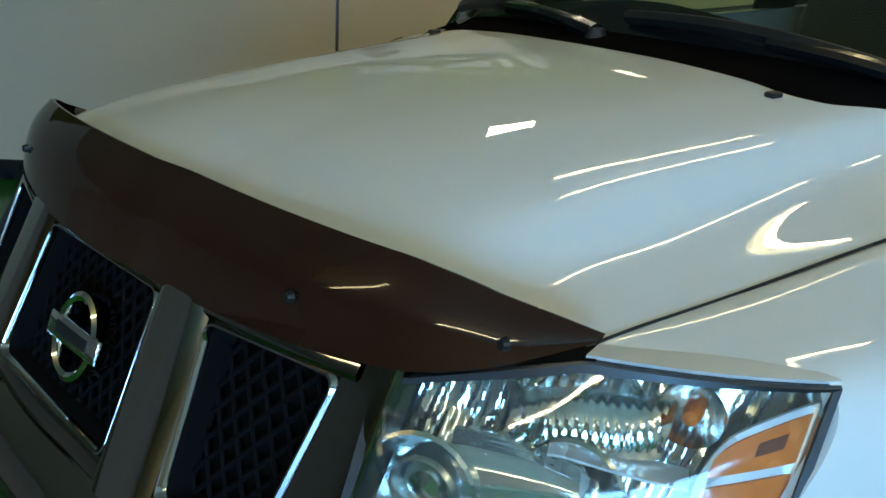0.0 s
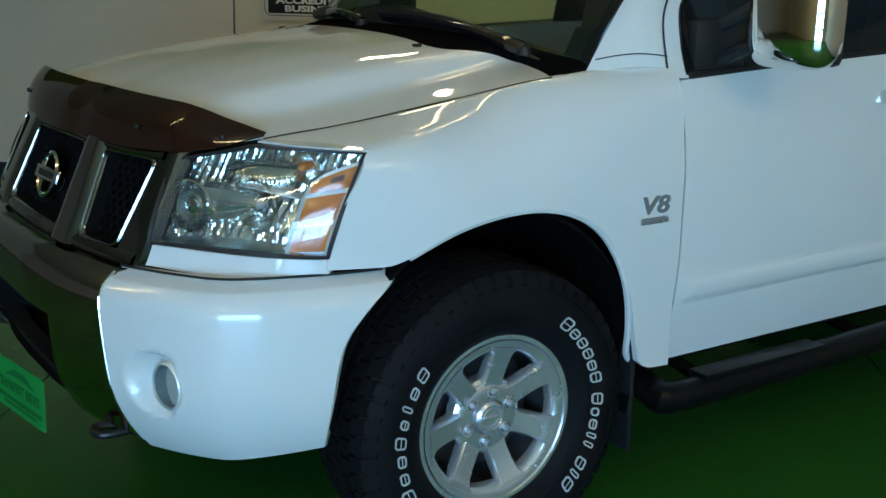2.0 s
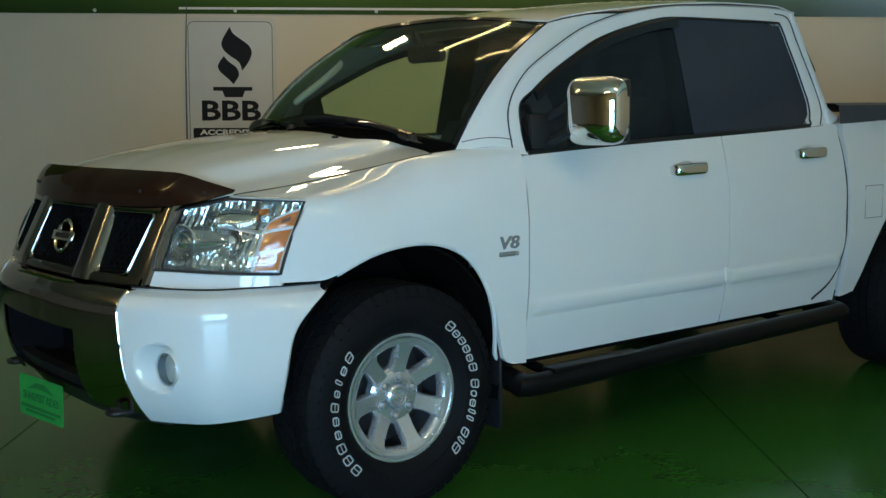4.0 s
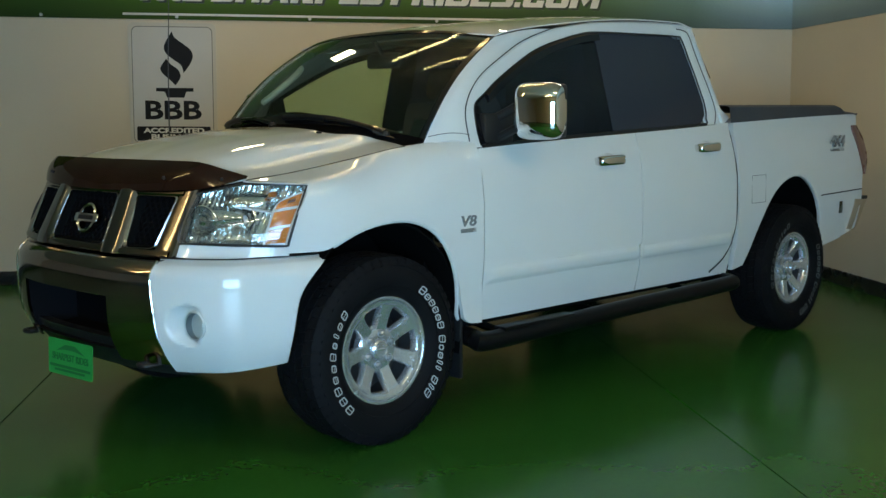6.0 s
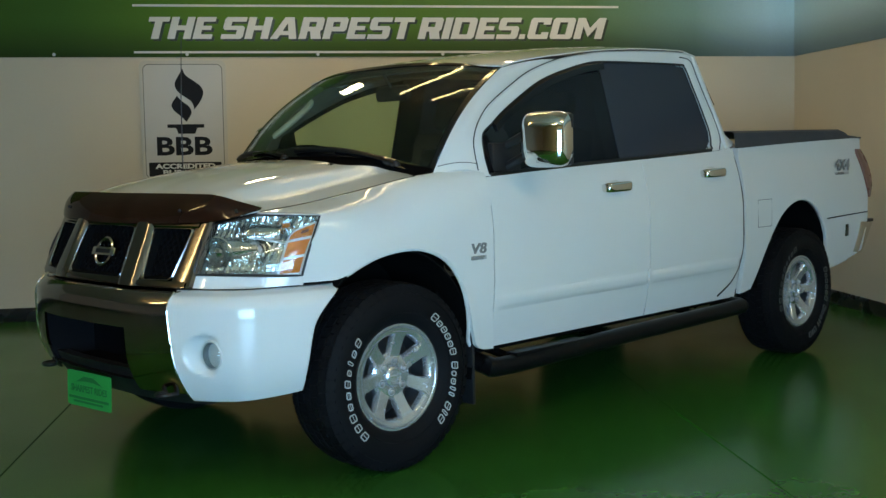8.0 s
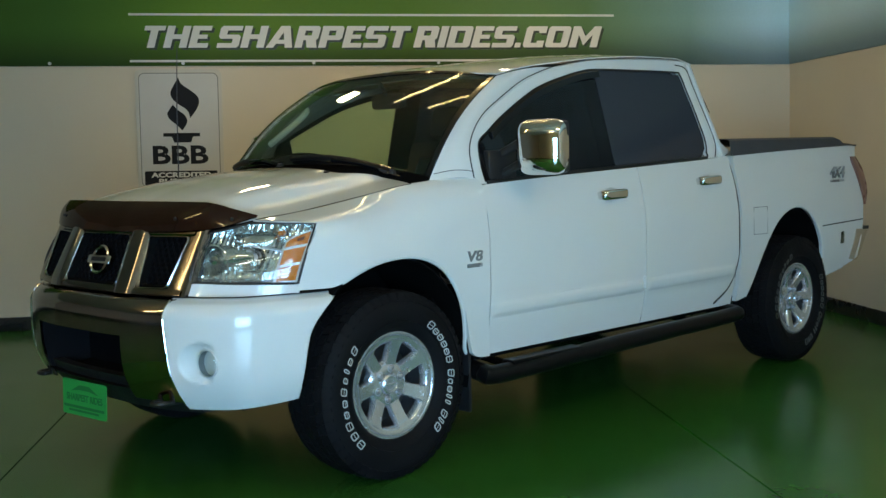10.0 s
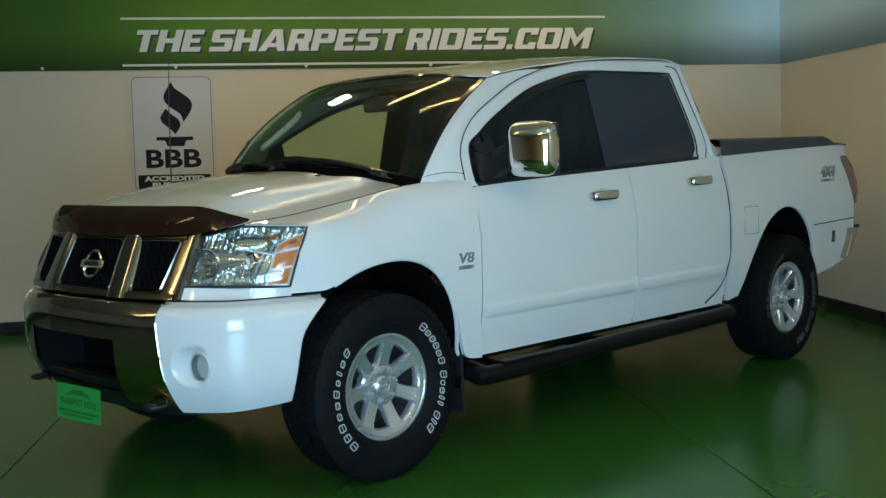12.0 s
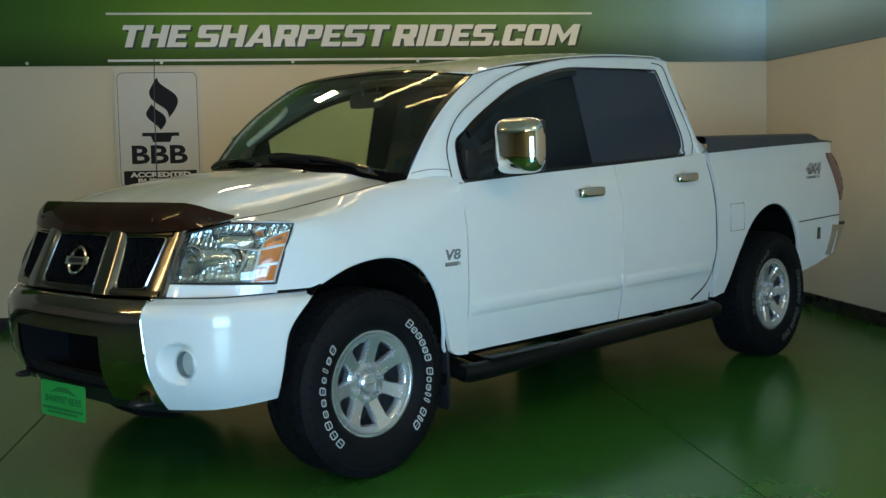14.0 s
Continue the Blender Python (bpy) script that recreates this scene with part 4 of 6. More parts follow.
# dark intake behind the opening
bm = bmesh.new()
rim_ = [(q, 0.712) for q in span(-0.205, 0.21, 15)] + [(0.21, z) for z in span(0.70, 0.48, 6)[1:]] + [(q, 0.47) for q in span(0.21, -0.205, 15)] + [(-0.205, z) for z in span(0.48, 0.70, 6)[:-1]]
rows = []
for q, z in rim_:
    p = bump_pt(q, z, 1 if q >= 0 else -1)
    inner = Vector((-0.76, p.y * 0.80, 0.60 + (p.z - 0.60) * 0.75))
    rows.append([p + Vector((0.008, 0, 0)), p.lerp(inner, 0.5), inner, Vector((-0.76, 0, 0.60))])
grid(bm, rows + rows[:1])
bmesh.ops.remove_doubles(bm, verts=bm.verts, dist=1e-5)
part("intake", bm, MESH_BLACK, bumper, "dark air intake")
bm = bmesh.new()
slab(bm, span(-0.40, 0.40, 40), [0.375, 0.41, 0.44, 0.475, 0.515], 0.05)
for v in bm.verts:
    v.co.x += 0.03
part("valance", bm, BLACK, bumper, "black plastic valance")
for s in (-1, 1):
    p = bump_pt(0.325, 0.425, s)
    tube("tow_hook", smooth_line([p + Vector((0.05, 0, 0.0)), p + Vector((-0.035, -s * 0.03, 0.0)), p + Vector((-0.055, 0.0, 0.0)), p + Vector((-0.035, s * 0.03, 0.0)), p + Vector((0.05, s * 0.03, 0))], 18), 0.011, BLACK, bumper, "black tow hook")

    # painted end cap with the fog lamp
    def cap(u, v, s=s):
        z0 = along([(0.0, 0.398), (0.35, 0.400), (0.7, 0.410), (1.0, 0.424)], u)
        z = z0 + (0.856 - z0) * v
        qe = along([(0.43, 0.855), (0.68, 0.885), (0.79, 0.935), (0.856, 1.0)], z)
        q = seam_q(z) + (qe - seam_q(z)) * u
        p = bump_pt(q, z, s)
        # hollow round the lamp
        d = math.hypot((p.y * s - 0.742) / 0.082, (z - 0.603) / 0.080)
        k = min(1.0, max(0.0, (1.12 - d) / 0.30))
        k = k * k * (3 - 2 * k) * min(1.0, u / 0.05)
        p.x += (max(p.x, -0.778) - p.x) * k
        if v > 0.97:
            p += Vector((0.02, -s * 0.02, 0))
        return p

    end = sheet("bumper_end", cap, span(0, 1, 90), sorted(set(span(0, 1, 44) + [0.965, 0.985])), (0.014, -s * 0.012, 0), PAINT, bumper, "white painted bumper end", 40)
    tube("bumper_gap", [cap(u, 1.0) + Vector((-0.010, s * 0.012, 0.005)) for u in span(0, 0.94, 40)], 0.0032, GAP, bumper, n=6)
    # thin bright edge where chrome meets paint
    tube("bumper_trim", [bump_pt(seam_q(z), z, s) + Vector((-0.003, s * 0.002, 0)) for z in span(0.42, 0.852, 16)], 0.0032, CHROME, bumper, n=6)
    for nm, prof, material, lab in (("fog_bezel", [(0.060, 0.03), (0.060, -0.003), (0.057, -0.006), (0.054, 0.0)], LAMP_GREY, ""), ("fog_reflector", [(0.052, 0.0), (0.04, 0.03), (0.015, 0.045), (0.0, 0.047)], FOG_GREY, ""), ("fog_lens", [(0.056, -0.006), (0.045, -0.014), (0.025, -0.019), (0.0, -0.020)], FOG_GLASS, "clear round fog lamp lens")):
        bm = bmesh.new()
        add_lathe(bm, prof, 32)
        for v in bm.verts:
            c = v.co.copy()
            v.co = Matrix.Translation((-0.790, s * 0.752, 0.603)) @ Matrix.Rotation(-s * radians(20), 4, "Z") @ Vector((c.y, c.x * 0.86, c.z * 0.98))
        part(nm, bm, material, bumper, lab)

# hanging dealer plate
plate_m = Matrix.Translation((-0.995, -0.082, 0.398)) @ Matrix.Rotation(radians(-76), 4, "Z") @ Matrix.Rotation(radians(90), 4, "X") @ Matrix.Rotation(radians(-3), 4, "Z")
bm = bmesh.new()
add_prism(bm, rounded(-0.140, 0.140, -0.078, 0.078, 0.010, 3), 0.003, lambda x, y, z: plate_m @ Vector((x, y, z)))
plate = part("dealer_plate", bm, GREEN_PLATE, truck, "bright green plastic dealer plate")
bm = bmesh.new()
add_prism(bm, [(-0.085, 0.028), (-0.03, 0.058), (0.03, 0.058), (0.09, 0.026), (0.03, 0.036), (-0.03, 0.036)], 0.0015, lambda x, y, z: plate_m @ Vector((x, y, z + 0.003)))
part("plate_emblem", bm, PLATE_INK, plate, "dark arch printed on the plate")
text("plate_lettering", "SHARPEST RIDES", 0.04, PLATE_INK, plate_m @ pose(-0.115, -0.014, 0.0040), plate, "dark green capitals", extrude=0.0008, bold=0.001, width=0.23, height=0.032)
for x0, x1, y0, y1 in ((-0.13, 0.125, -0.046, -0.034), (-0.10, 0.09, -0.062, -0.052)):
    box("plate_bar", (x0, y0, 0.003), (x1, y1, 0.0045), PLATE_INK, plate, m=plate_m)

# grille
def gr(y, z, out=0.0):
    return Vector((-0.785 + 0.085 * (abs(y) / 0.57) ** 2.2 - 0.48 * (1.11 - z) - out, y, z))


def gr_bar(bm, y0, z0, y1, z1, w0, w1, depth=0.035, out=0.012, n=10):
    """A rounded bar on the grille between two points, its width along y."""
    rows = []
    for k in span(0, 1, n):
        y, z, w = y0 + (y1 - y0) * k, z0 + (z1 - z0) * k, w0 + (w1 - w0) * k
        sec = [gr(y - w, z, -depth)] + [gr(y + w * k_, z, out * (1 - 0.85 * abs(k_) ** 6)) for k_ in span(-1, 1, 13)] + [gr(y + w, z, -depth)]
        rows.append(sec + sec[:1])
    grid(bm, rows)


def gr_rail(bm, z0, h0, half, depth=0.03, out=0.01, n=31):
    rows = []
    for y in span(-half, half, n):
        sec = [gr(y, z0 - h0, -depth), gr(y, z0 - h0, out * 0.4), gr(y, z0 - h0 * 0.5, out), gr(y, z0 + h0 * 0.5, out), gr(y, z0 + h0, out * 0.4), gr(y, z0 + h0, -depth)]
        rows.append(sec + sec[:1])
    grid(bm, rows)


bm = bmesh.new()
gr_rail(bm, 1.118, 0.016, 0.565)
gr_rail(bm, 0.876, 0.014, 0.60)
for s in (-1, 1):
    gr_bar(bm, s * 0.572, 1.13, s * 0.566, 0.865, 0.030, 0.050, out=0.004)
grille = part("grille", bm, GRILLE_CHROME, truck, "chrome grille with angled struts over black mesh")
for s in (-1, 1):
    bm = bmesh.new()
    e = 0.022 + 0.022 * s
    gr_bar(bm, s * (0.2385 + e), 1.13, s * (0.268 + e), 0.865, 0.060, 0.066, out=0.020)
    part("strut", bm, DARK_CHROME, grille, "angled chrome strut")

def opening_frame(corners, bulk):
    """A bright rounded frame round a grille opening, given by its corners (y, z)."""
    loop = []
    for (ya, za), (yb, zb), (yc, zc) in zip(corners[-1:] + corners[:-1], corners, corners[1:] + corners[:1]):
        p, q, r_ = Vector((ya, za)), Vector((yb, zb)), Vector((yc, zc))
        a_, c_ = q + (p - q).normalized() * 0.022, q + (r_ - q).normalized() * 0.022
        loop += [a_.lerp(q, k).lerp(q.lerp(c_, k), k) for k in span(0, 1, 6)]
    bm = bmesh.new()
    mid_ = sum(loop, Vector((0, 0))) / len(loop)
    rows = []
    for p in loop:
        d = (mid_ - p).normalized()
        sec = [(-0.003, 0.002), (0.0, 0.007), (0.003, 0.007), (bulk - 0.002, 0.002), (bulk - 0.002, -0.010), (-0.003, -0.010)]
        ring = [gr((p + d * w).x, (p + d * w).y, o) for w, o in sec]
        rows.append(ring + ring[:1])
    grid(bm, rows + rows[:1])
    inner = bmesh.new()
    grid(inner, [[gr((p + (mid_ - p).normalized() * w).x, (p + (mid_ - p).normalized() * w).y, o) for w, o in ((bulk - 0.002, -0.006), (bulk + 0.001, -0.008), (bulk + 0.005, -0.040), (bulk - 0.002, -0.040), (bulk - 0.002, -0.006))] for p in loop + loop[:1]])
    part("opening_liner", inner, UNDER, grille, "black inside of a grille opening")
    return part("opening_frame", bm, DARK_CHROME, grille, "bright rounded frame of a grille opening")


for s in (-1, 1):
    e = 0.022 + 0.022 * s
    opening_frame([(s * (0.302 + e), 1.100), (s * 0.540, 1.102), (s * 0.516, 0.893), (s * (0.338 + e), 0.889)], 0.007)
opening_frame([(-0.176, 1.102), (0.222, 1.102), (0.238, 0.890), (-0.198, 0.890)], 0.007)
bm = bmesh.new()
grid(bm, [[gr(y, z, -0.05) for z in span(0.87, 1.12, 6)] for y in span(-0.59, 0.59, 25)], [[gr(y, z, -0.06) for z in span(0.87, 1.12, 6)] for y in span(-0.59, 0.59, 25)])
part("grille_backing", bm, UNDER, grille, "black backing")
bm = bmesh.new()
for k in range(-34, 35):
    y0 = k * 0.034
    for d in (-1, 1):
        pts = [gr(y0 + d * 0.20 * q, 0.88 + 0.23 * q, -0.035) for q in span(0, 1, 5)]
        pts = [p for p in pts if abs(p.y) < 0.58]
        if len(pts) > 1:
            add_tube(bm, pts, 0.0038, 5)
part("grille_mesh", bm, MESH_BLACK, grille, "black diamond mesh")
# round badge
bm = bmesh.new()
add_lathe(bm, [(0.052, 0.0), (0.053, -0.008), (0.060, -0.012), (0.067, -0.008), (0.068, 0.004), (0.068, 0.02), (0.052, 0.02), (0.052, 0.0)], 40)
tilt = Matrix.Translation(gr(-0.004, 0.988, -0.002)) @ Matrix.Rotation(radians(20), 4, "Y")
for v in bm.verts:
    v.co = tilt @ Vector((v.co.y, v.co.x, v.co.z))
add_box(bm, (-0.012, -0.085, -0.019), (0.008, 0.085, 0.019), tilt, 0.004)
part("emblem", bm, CHROME, grille, "round chrome badge with a crossbar")
box("emblem_bar", (-0.0135, -0.055, -0.009), (-0.011, 0.055, 0.009), BLACK, grille, m=tilt)

# headlamps
def headlamp(s):
    tl, tm, tr = Vector((-0.690, 0.575, 1.107)), Vector((-0.520, 0.722, 1.157)), Vector((-0.335, 0.902, 1.143))
    bl, br = Vector((-0.769, 0.602, 0.915)), Vector((-0.432, 0.898, 0.900))

    def f(u, v, off=0.0):
        t = tl.lerp(tm, u * 2) if u < 0.5 else tm.lerp(tr, u * 2 - 1)
        b = bl.lerp(br, u)
        p = b.lerp(t, v)
        bow = 0.031 * max(0.0, math.sin(math.pi * min(max(u, 0), 1) ** 1.5)) ** 0.8 + 0.015 * max(0.0, math.sin(math.pi * min(max(v, 0), 1) ** 0.75))
        p = p + Vector((-0.72, 0.69, 0.0)) * (bow + off)
        return Vector((p.x, s * p.y, p.z))

    U, V = span(0, 1, 26), span(0, 1, 14)
    rim = [f(u, 0) for u in U] + [f(1, v) for v in V[1:]] + [f(u, 1) for u in U[::-1][1:]] + [f(0, v) for v in V[::-1][1:]]
    bm = bmesh.new()
    mid_ = f(0.5, 0.5)
    edge = [p + (mid_ - p).normalized() * 0.010 for p in rim]
    shallow = Vector((0.012, -s * 0.012, 0))
    rows = [[p + Vector((-0.006, s * 0.006, 0)), q + Vector((-0.005, s * 0.005, 0)), q + shallow, p + shallow] for p, q in zip(rim, edge)]
    grid(bm, [r + r[:1] for r in rows])
    lamp = part("headlamp", bm, BLACK, truck, "clear headlamp with chrome reflectors and amber panels")
    bm = bmesh.new()
    deep = Vector((0.085, -s * 0.085, 0))
    lid = Vector((0.002, -s * 0.002, 0))
    rows = [[q + lid, q + (mid_ - q) * 0.03 + deep * 0.4, q + (mid_ - q) * 0.06 + deep * 0.8, q + (mid_ - q) * 0.10 + deep, q + lid] for q in edge]
    grid(bm, rows)
    part("lamp_wall", bm, LAMP_INSIDE, lamp, "chrome inner wall")
    ob = sheet("lens", f, U, V, (0.003, -s * 0.003, 0), CLEAR, lamp, "clear lens")
    ob.visible_shadow = False

    # wing edge that meets the top of the lens; a black sheet as shade under the deflector
    def brow(u, v):
        a = f(u, 1) + Vector((0.002, -s * 0.002, 0.005))
        k = 1 - 0.1 * (2 * u - 1)
        x0 = along(LEAD, k) + 0.012
        z = along(ARCH_F, x0) + (along(SEAM_Z, x0) - along(ARCH_F, x0)) * k
        return a.lerp(Vector((x0, s * (fender_y(x0, z) - 0.003), z - 0.001)), v)
    sheet("wing_edge", brow, span(0.5, 1, 16), span(0, 1, 4), (0.004, -s * 0.004, -0.008), PAINT, truck)
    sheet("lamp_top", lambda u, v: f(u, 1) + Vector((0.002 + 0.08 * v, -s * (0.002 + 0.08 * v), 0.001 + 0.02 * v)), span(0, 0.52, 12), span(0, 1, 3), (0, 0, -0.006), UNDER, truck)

    # chrome back wall, fluted along its top and its foot
    def back(u, v):
        d = -0.052 - 0.025 * math.sin(math.pi * u) - 0.02 * math.sin(math.pi * v)
        upper, lower = max(0.0, (v - 0.64) / 0.36), max(0.0, (0.17 - v) / 0.17)
        flute = 0.0016 * min(1.0, 4 * upper) * abs(math.sin(u * 96 - 9 * v)) + 0.005 * min(1.0, 4 * lower) * abs(math.sin(u * 41 + 9 * v))
        facet = 0.0013 * math.sin(u * 57 + v * 23) * math.sin(v * 29 - u * 19) + 0.0012 * math.sin(u * 131 - v * 17)
        return f(u, v, d + flute + facet + 0.004 * math.sin(u * 17 + 2.0 * v) * math.sin(v * 9 + u * 4))
    sheet("reflector", back, span(0.0, 0.97, 200), span(0, 1, 26), (0.003, -s * 0.003, 0), LAMP_SATIN, lamp, "fluted chrome reflector", 12)

    # ribbed upper lamp, a lying half barrel
    def ribs(u, v):
        d = 0.010 * (1 - (2 * v - 1) ** 2) - 0.014 * (2 * u - 1) ** 4
        rib = 0.0020 * abs(math.sin(u * 52 + v * 9)) if u > 0.28 else 0.004 * abs(math.sin(u * 26 + 2.5 * abs(2 * v - 1)))
        return f(0.335 + 0.37 * u, 0.615 - 0.03 * u + 0.235 * v, -0.040 + d + rib)
    sheet("ribbed_reflector", ribs, span(0, 1, 150), span(0, 1, 12), (0.003, -s * 0.003, 0), REFLECT, lamp, "ribbed chrome reflector", 20)

    def ring_at(u, v, r, off, name, material, prof):
        bm = bmesh.new()
        add_lathe(bm, prof, 22 if material is REFLECT else 32)
        c = f(u, v, off)
        m = Matrix.Translation(c) @ Matrix.Rotation(-s * radians(32), 4, "Z")
        for q in bm.verts:
            q.co = m @ Vector((q.co.y, q.co.x * r, q.co.z * r))
        return part(name, bm, material, lamp, "", 8 if material is REFLECT else 32)

    bowl = [(1.0, -0.004), (1.06, 0.0), (1.0, 0.006), (0.86, 0.02), (0.6, 0.038), (0.35, 0.047), (0.0, 0.05)]
    ring_at(0.175, 0.425, 0.062, -0.026, "dipped_beam", REFLECT, bowl)
    ring_at(0.185, 0.425, 0.040, -0.024, "projector_ring", LAMP_INSIDE, [(0.78, 0.03), (0.80, 0.0), (0.90, -0.010), (1.0, -0.004), (1.0, 0.03)])
    ring_at(0.185, 0.425, 0.030, -0.030, "projector_lens", REFLECT, [(1.0, 0.012), (0.9, 0.004), (0.6, -0.004), (0.0, -0.008)])
    # half-barrel that joins the two beams
    def barrel(u, v):
        a = math.pi * (v - 0.5)
        r = 0.052 * (1 - 0.55 * u**2) * (1 + 0.035 * math.sin(a * 15 + 3 * u))
        c = f(0.24 + 0.31 * u, 0.425, -0.075)
        return c + Vector((-0.034 * math.cos(a), s * 0.034 * math.cos(a), r * math.sin(a)))
    sheet("beam_barrel", barrel, span(0, 1, 14), span(0, 1, 40), (0.002, -s * 0.002, 0), LAMP_SATIN, lamp, "smooth silver barrel")
    ring_at(0.53, 0.42, 0.058, -0.048, "main_beam", REFLECT, bowl)
    ring_at(0.53, 0.42, 0.013, -0.040, "bulb_shield", LAMP_GREY, [(1.0, 0.03), (1.0, 0.0), (0.7, -0.010), (0.0, -0.012)])
    ring_at(0.735, 0.80, 0.036, -0.034, "indicator_bowl", REFLECT, bowl)
    ring_at(0.735, 0.82, 0.011, -0.024, "indicator_bulb", AMBER, [(1.0, 0.03), (1.0, 0.0), (0.75, -0.012), (0.0, -0.018)])
    sheet("lamp_shelf", lambda u, v: f(0.46 + 0.31 * u, 0.615 - 0.075 * u + 0.012 * v, -0.018 - 0.04 * v), span(0, 1, 10), span(0, 1, 3), (0, 0, -0.003), LAMP_GREY, lamp, "bright shelf between the lamps")
    # bezel with three amber panels, its top sweeping up to the outer corner
    def bez(u, v, off=0.0):
        a = 0.765 + 0.045 * v**2
        return f(a + (0.988 - a) * u, v, -0.022 + off)

    def bez_top(u):
        return along([(0, 0.60), (0.06, 0.68), (0.2, 0.755), (0.5, 0.825), (1, 0.915)], u)
    sheet("side_bezel", lambda u, v: bez(u, 0.012 + (bez_top(u) - 0.012) * v, 0.010 * (2 * abs(u - 0.5)) ** 6), span(0, 1, 26), span(0, 1, 14), (0.004, -s * 0.004, 0), LAMP_GREY, lamp, "bright bezel round the amber panels")
    for lo_, hi_ in (((0.035, 0.055), (0.255, 0.325)), ((0.300, 0.370), (0.545, 0.620)), ((0.590, 0.665), None)):
        def panel(u, v, grow=0.0):
            k = 0.09 + 0.83 * u
            low = lo_[0] + (lo_[1] - lo_[0]) * u
            high = bez_top(k) - 0.035 if hi_ is None else hi_[0] + (hi_[1] - hi_[0]) * u
            return bez(k, low + (high - low) * v, 0.004 + grow + 0.003 * math.sin(math.pi * u) * math.sin(math.pi * v))
        pan = sheet("amber_panel", panel, span(0, 1, 12), span(0, 1, 8), (0.006, -s * 0.006, 0), AMBER, lamp, "amber reflector panel")
        if hi_ is None:
            sheet("panel_window", lambda u, v: panel(0.46 + 0.32 * u, 0.42 + 0.32 * v, 0.0015), span(0, 1, 4), span(0, 1, 3), (0.003, -s * 0.003, 0), DARK_AMBER, pan)
    # painted strip under the lamp
    def strip(u, v):
        p = f(u, 0)
        foot = 0.868 - 0.020 * min(1.0, 2 * u) + 0.018 * max(0.0, (u - 0.55) / 0.45)
        return Vector((p.x - 0.004 - (0.016 - 0.016 * u) * v, p.y + s * 0.008 * (1 - u) * v, p.z + (foot - p.z) * v - 0.003))
    sheet("lamp_strip", strip, span(0, 1, 20), span(0, 1, 3), (0.02, -s * 0.02, 0), PAINT, truck)


headlamp(-1)
headlamp(1)
# black sheets across the gap between grille, lamps and bumper, standing for its shade
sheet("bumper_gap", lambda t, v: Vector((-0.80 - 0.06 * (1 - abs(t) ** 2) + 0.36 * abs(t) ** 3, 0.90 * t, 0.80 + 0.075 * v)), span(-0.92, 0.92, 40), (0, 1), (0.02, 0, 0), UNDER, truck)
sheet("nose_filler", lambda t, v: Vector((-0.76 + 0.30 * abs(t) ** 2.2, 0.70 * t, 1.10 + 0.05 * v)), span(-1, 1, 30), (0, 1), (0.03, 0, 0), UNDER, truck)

# load bed
def bed_top(x):
    return along([(2.85, 1.372), (3.56, 1.398), (4.36, 1.420), (4.62, 1.425)], x)


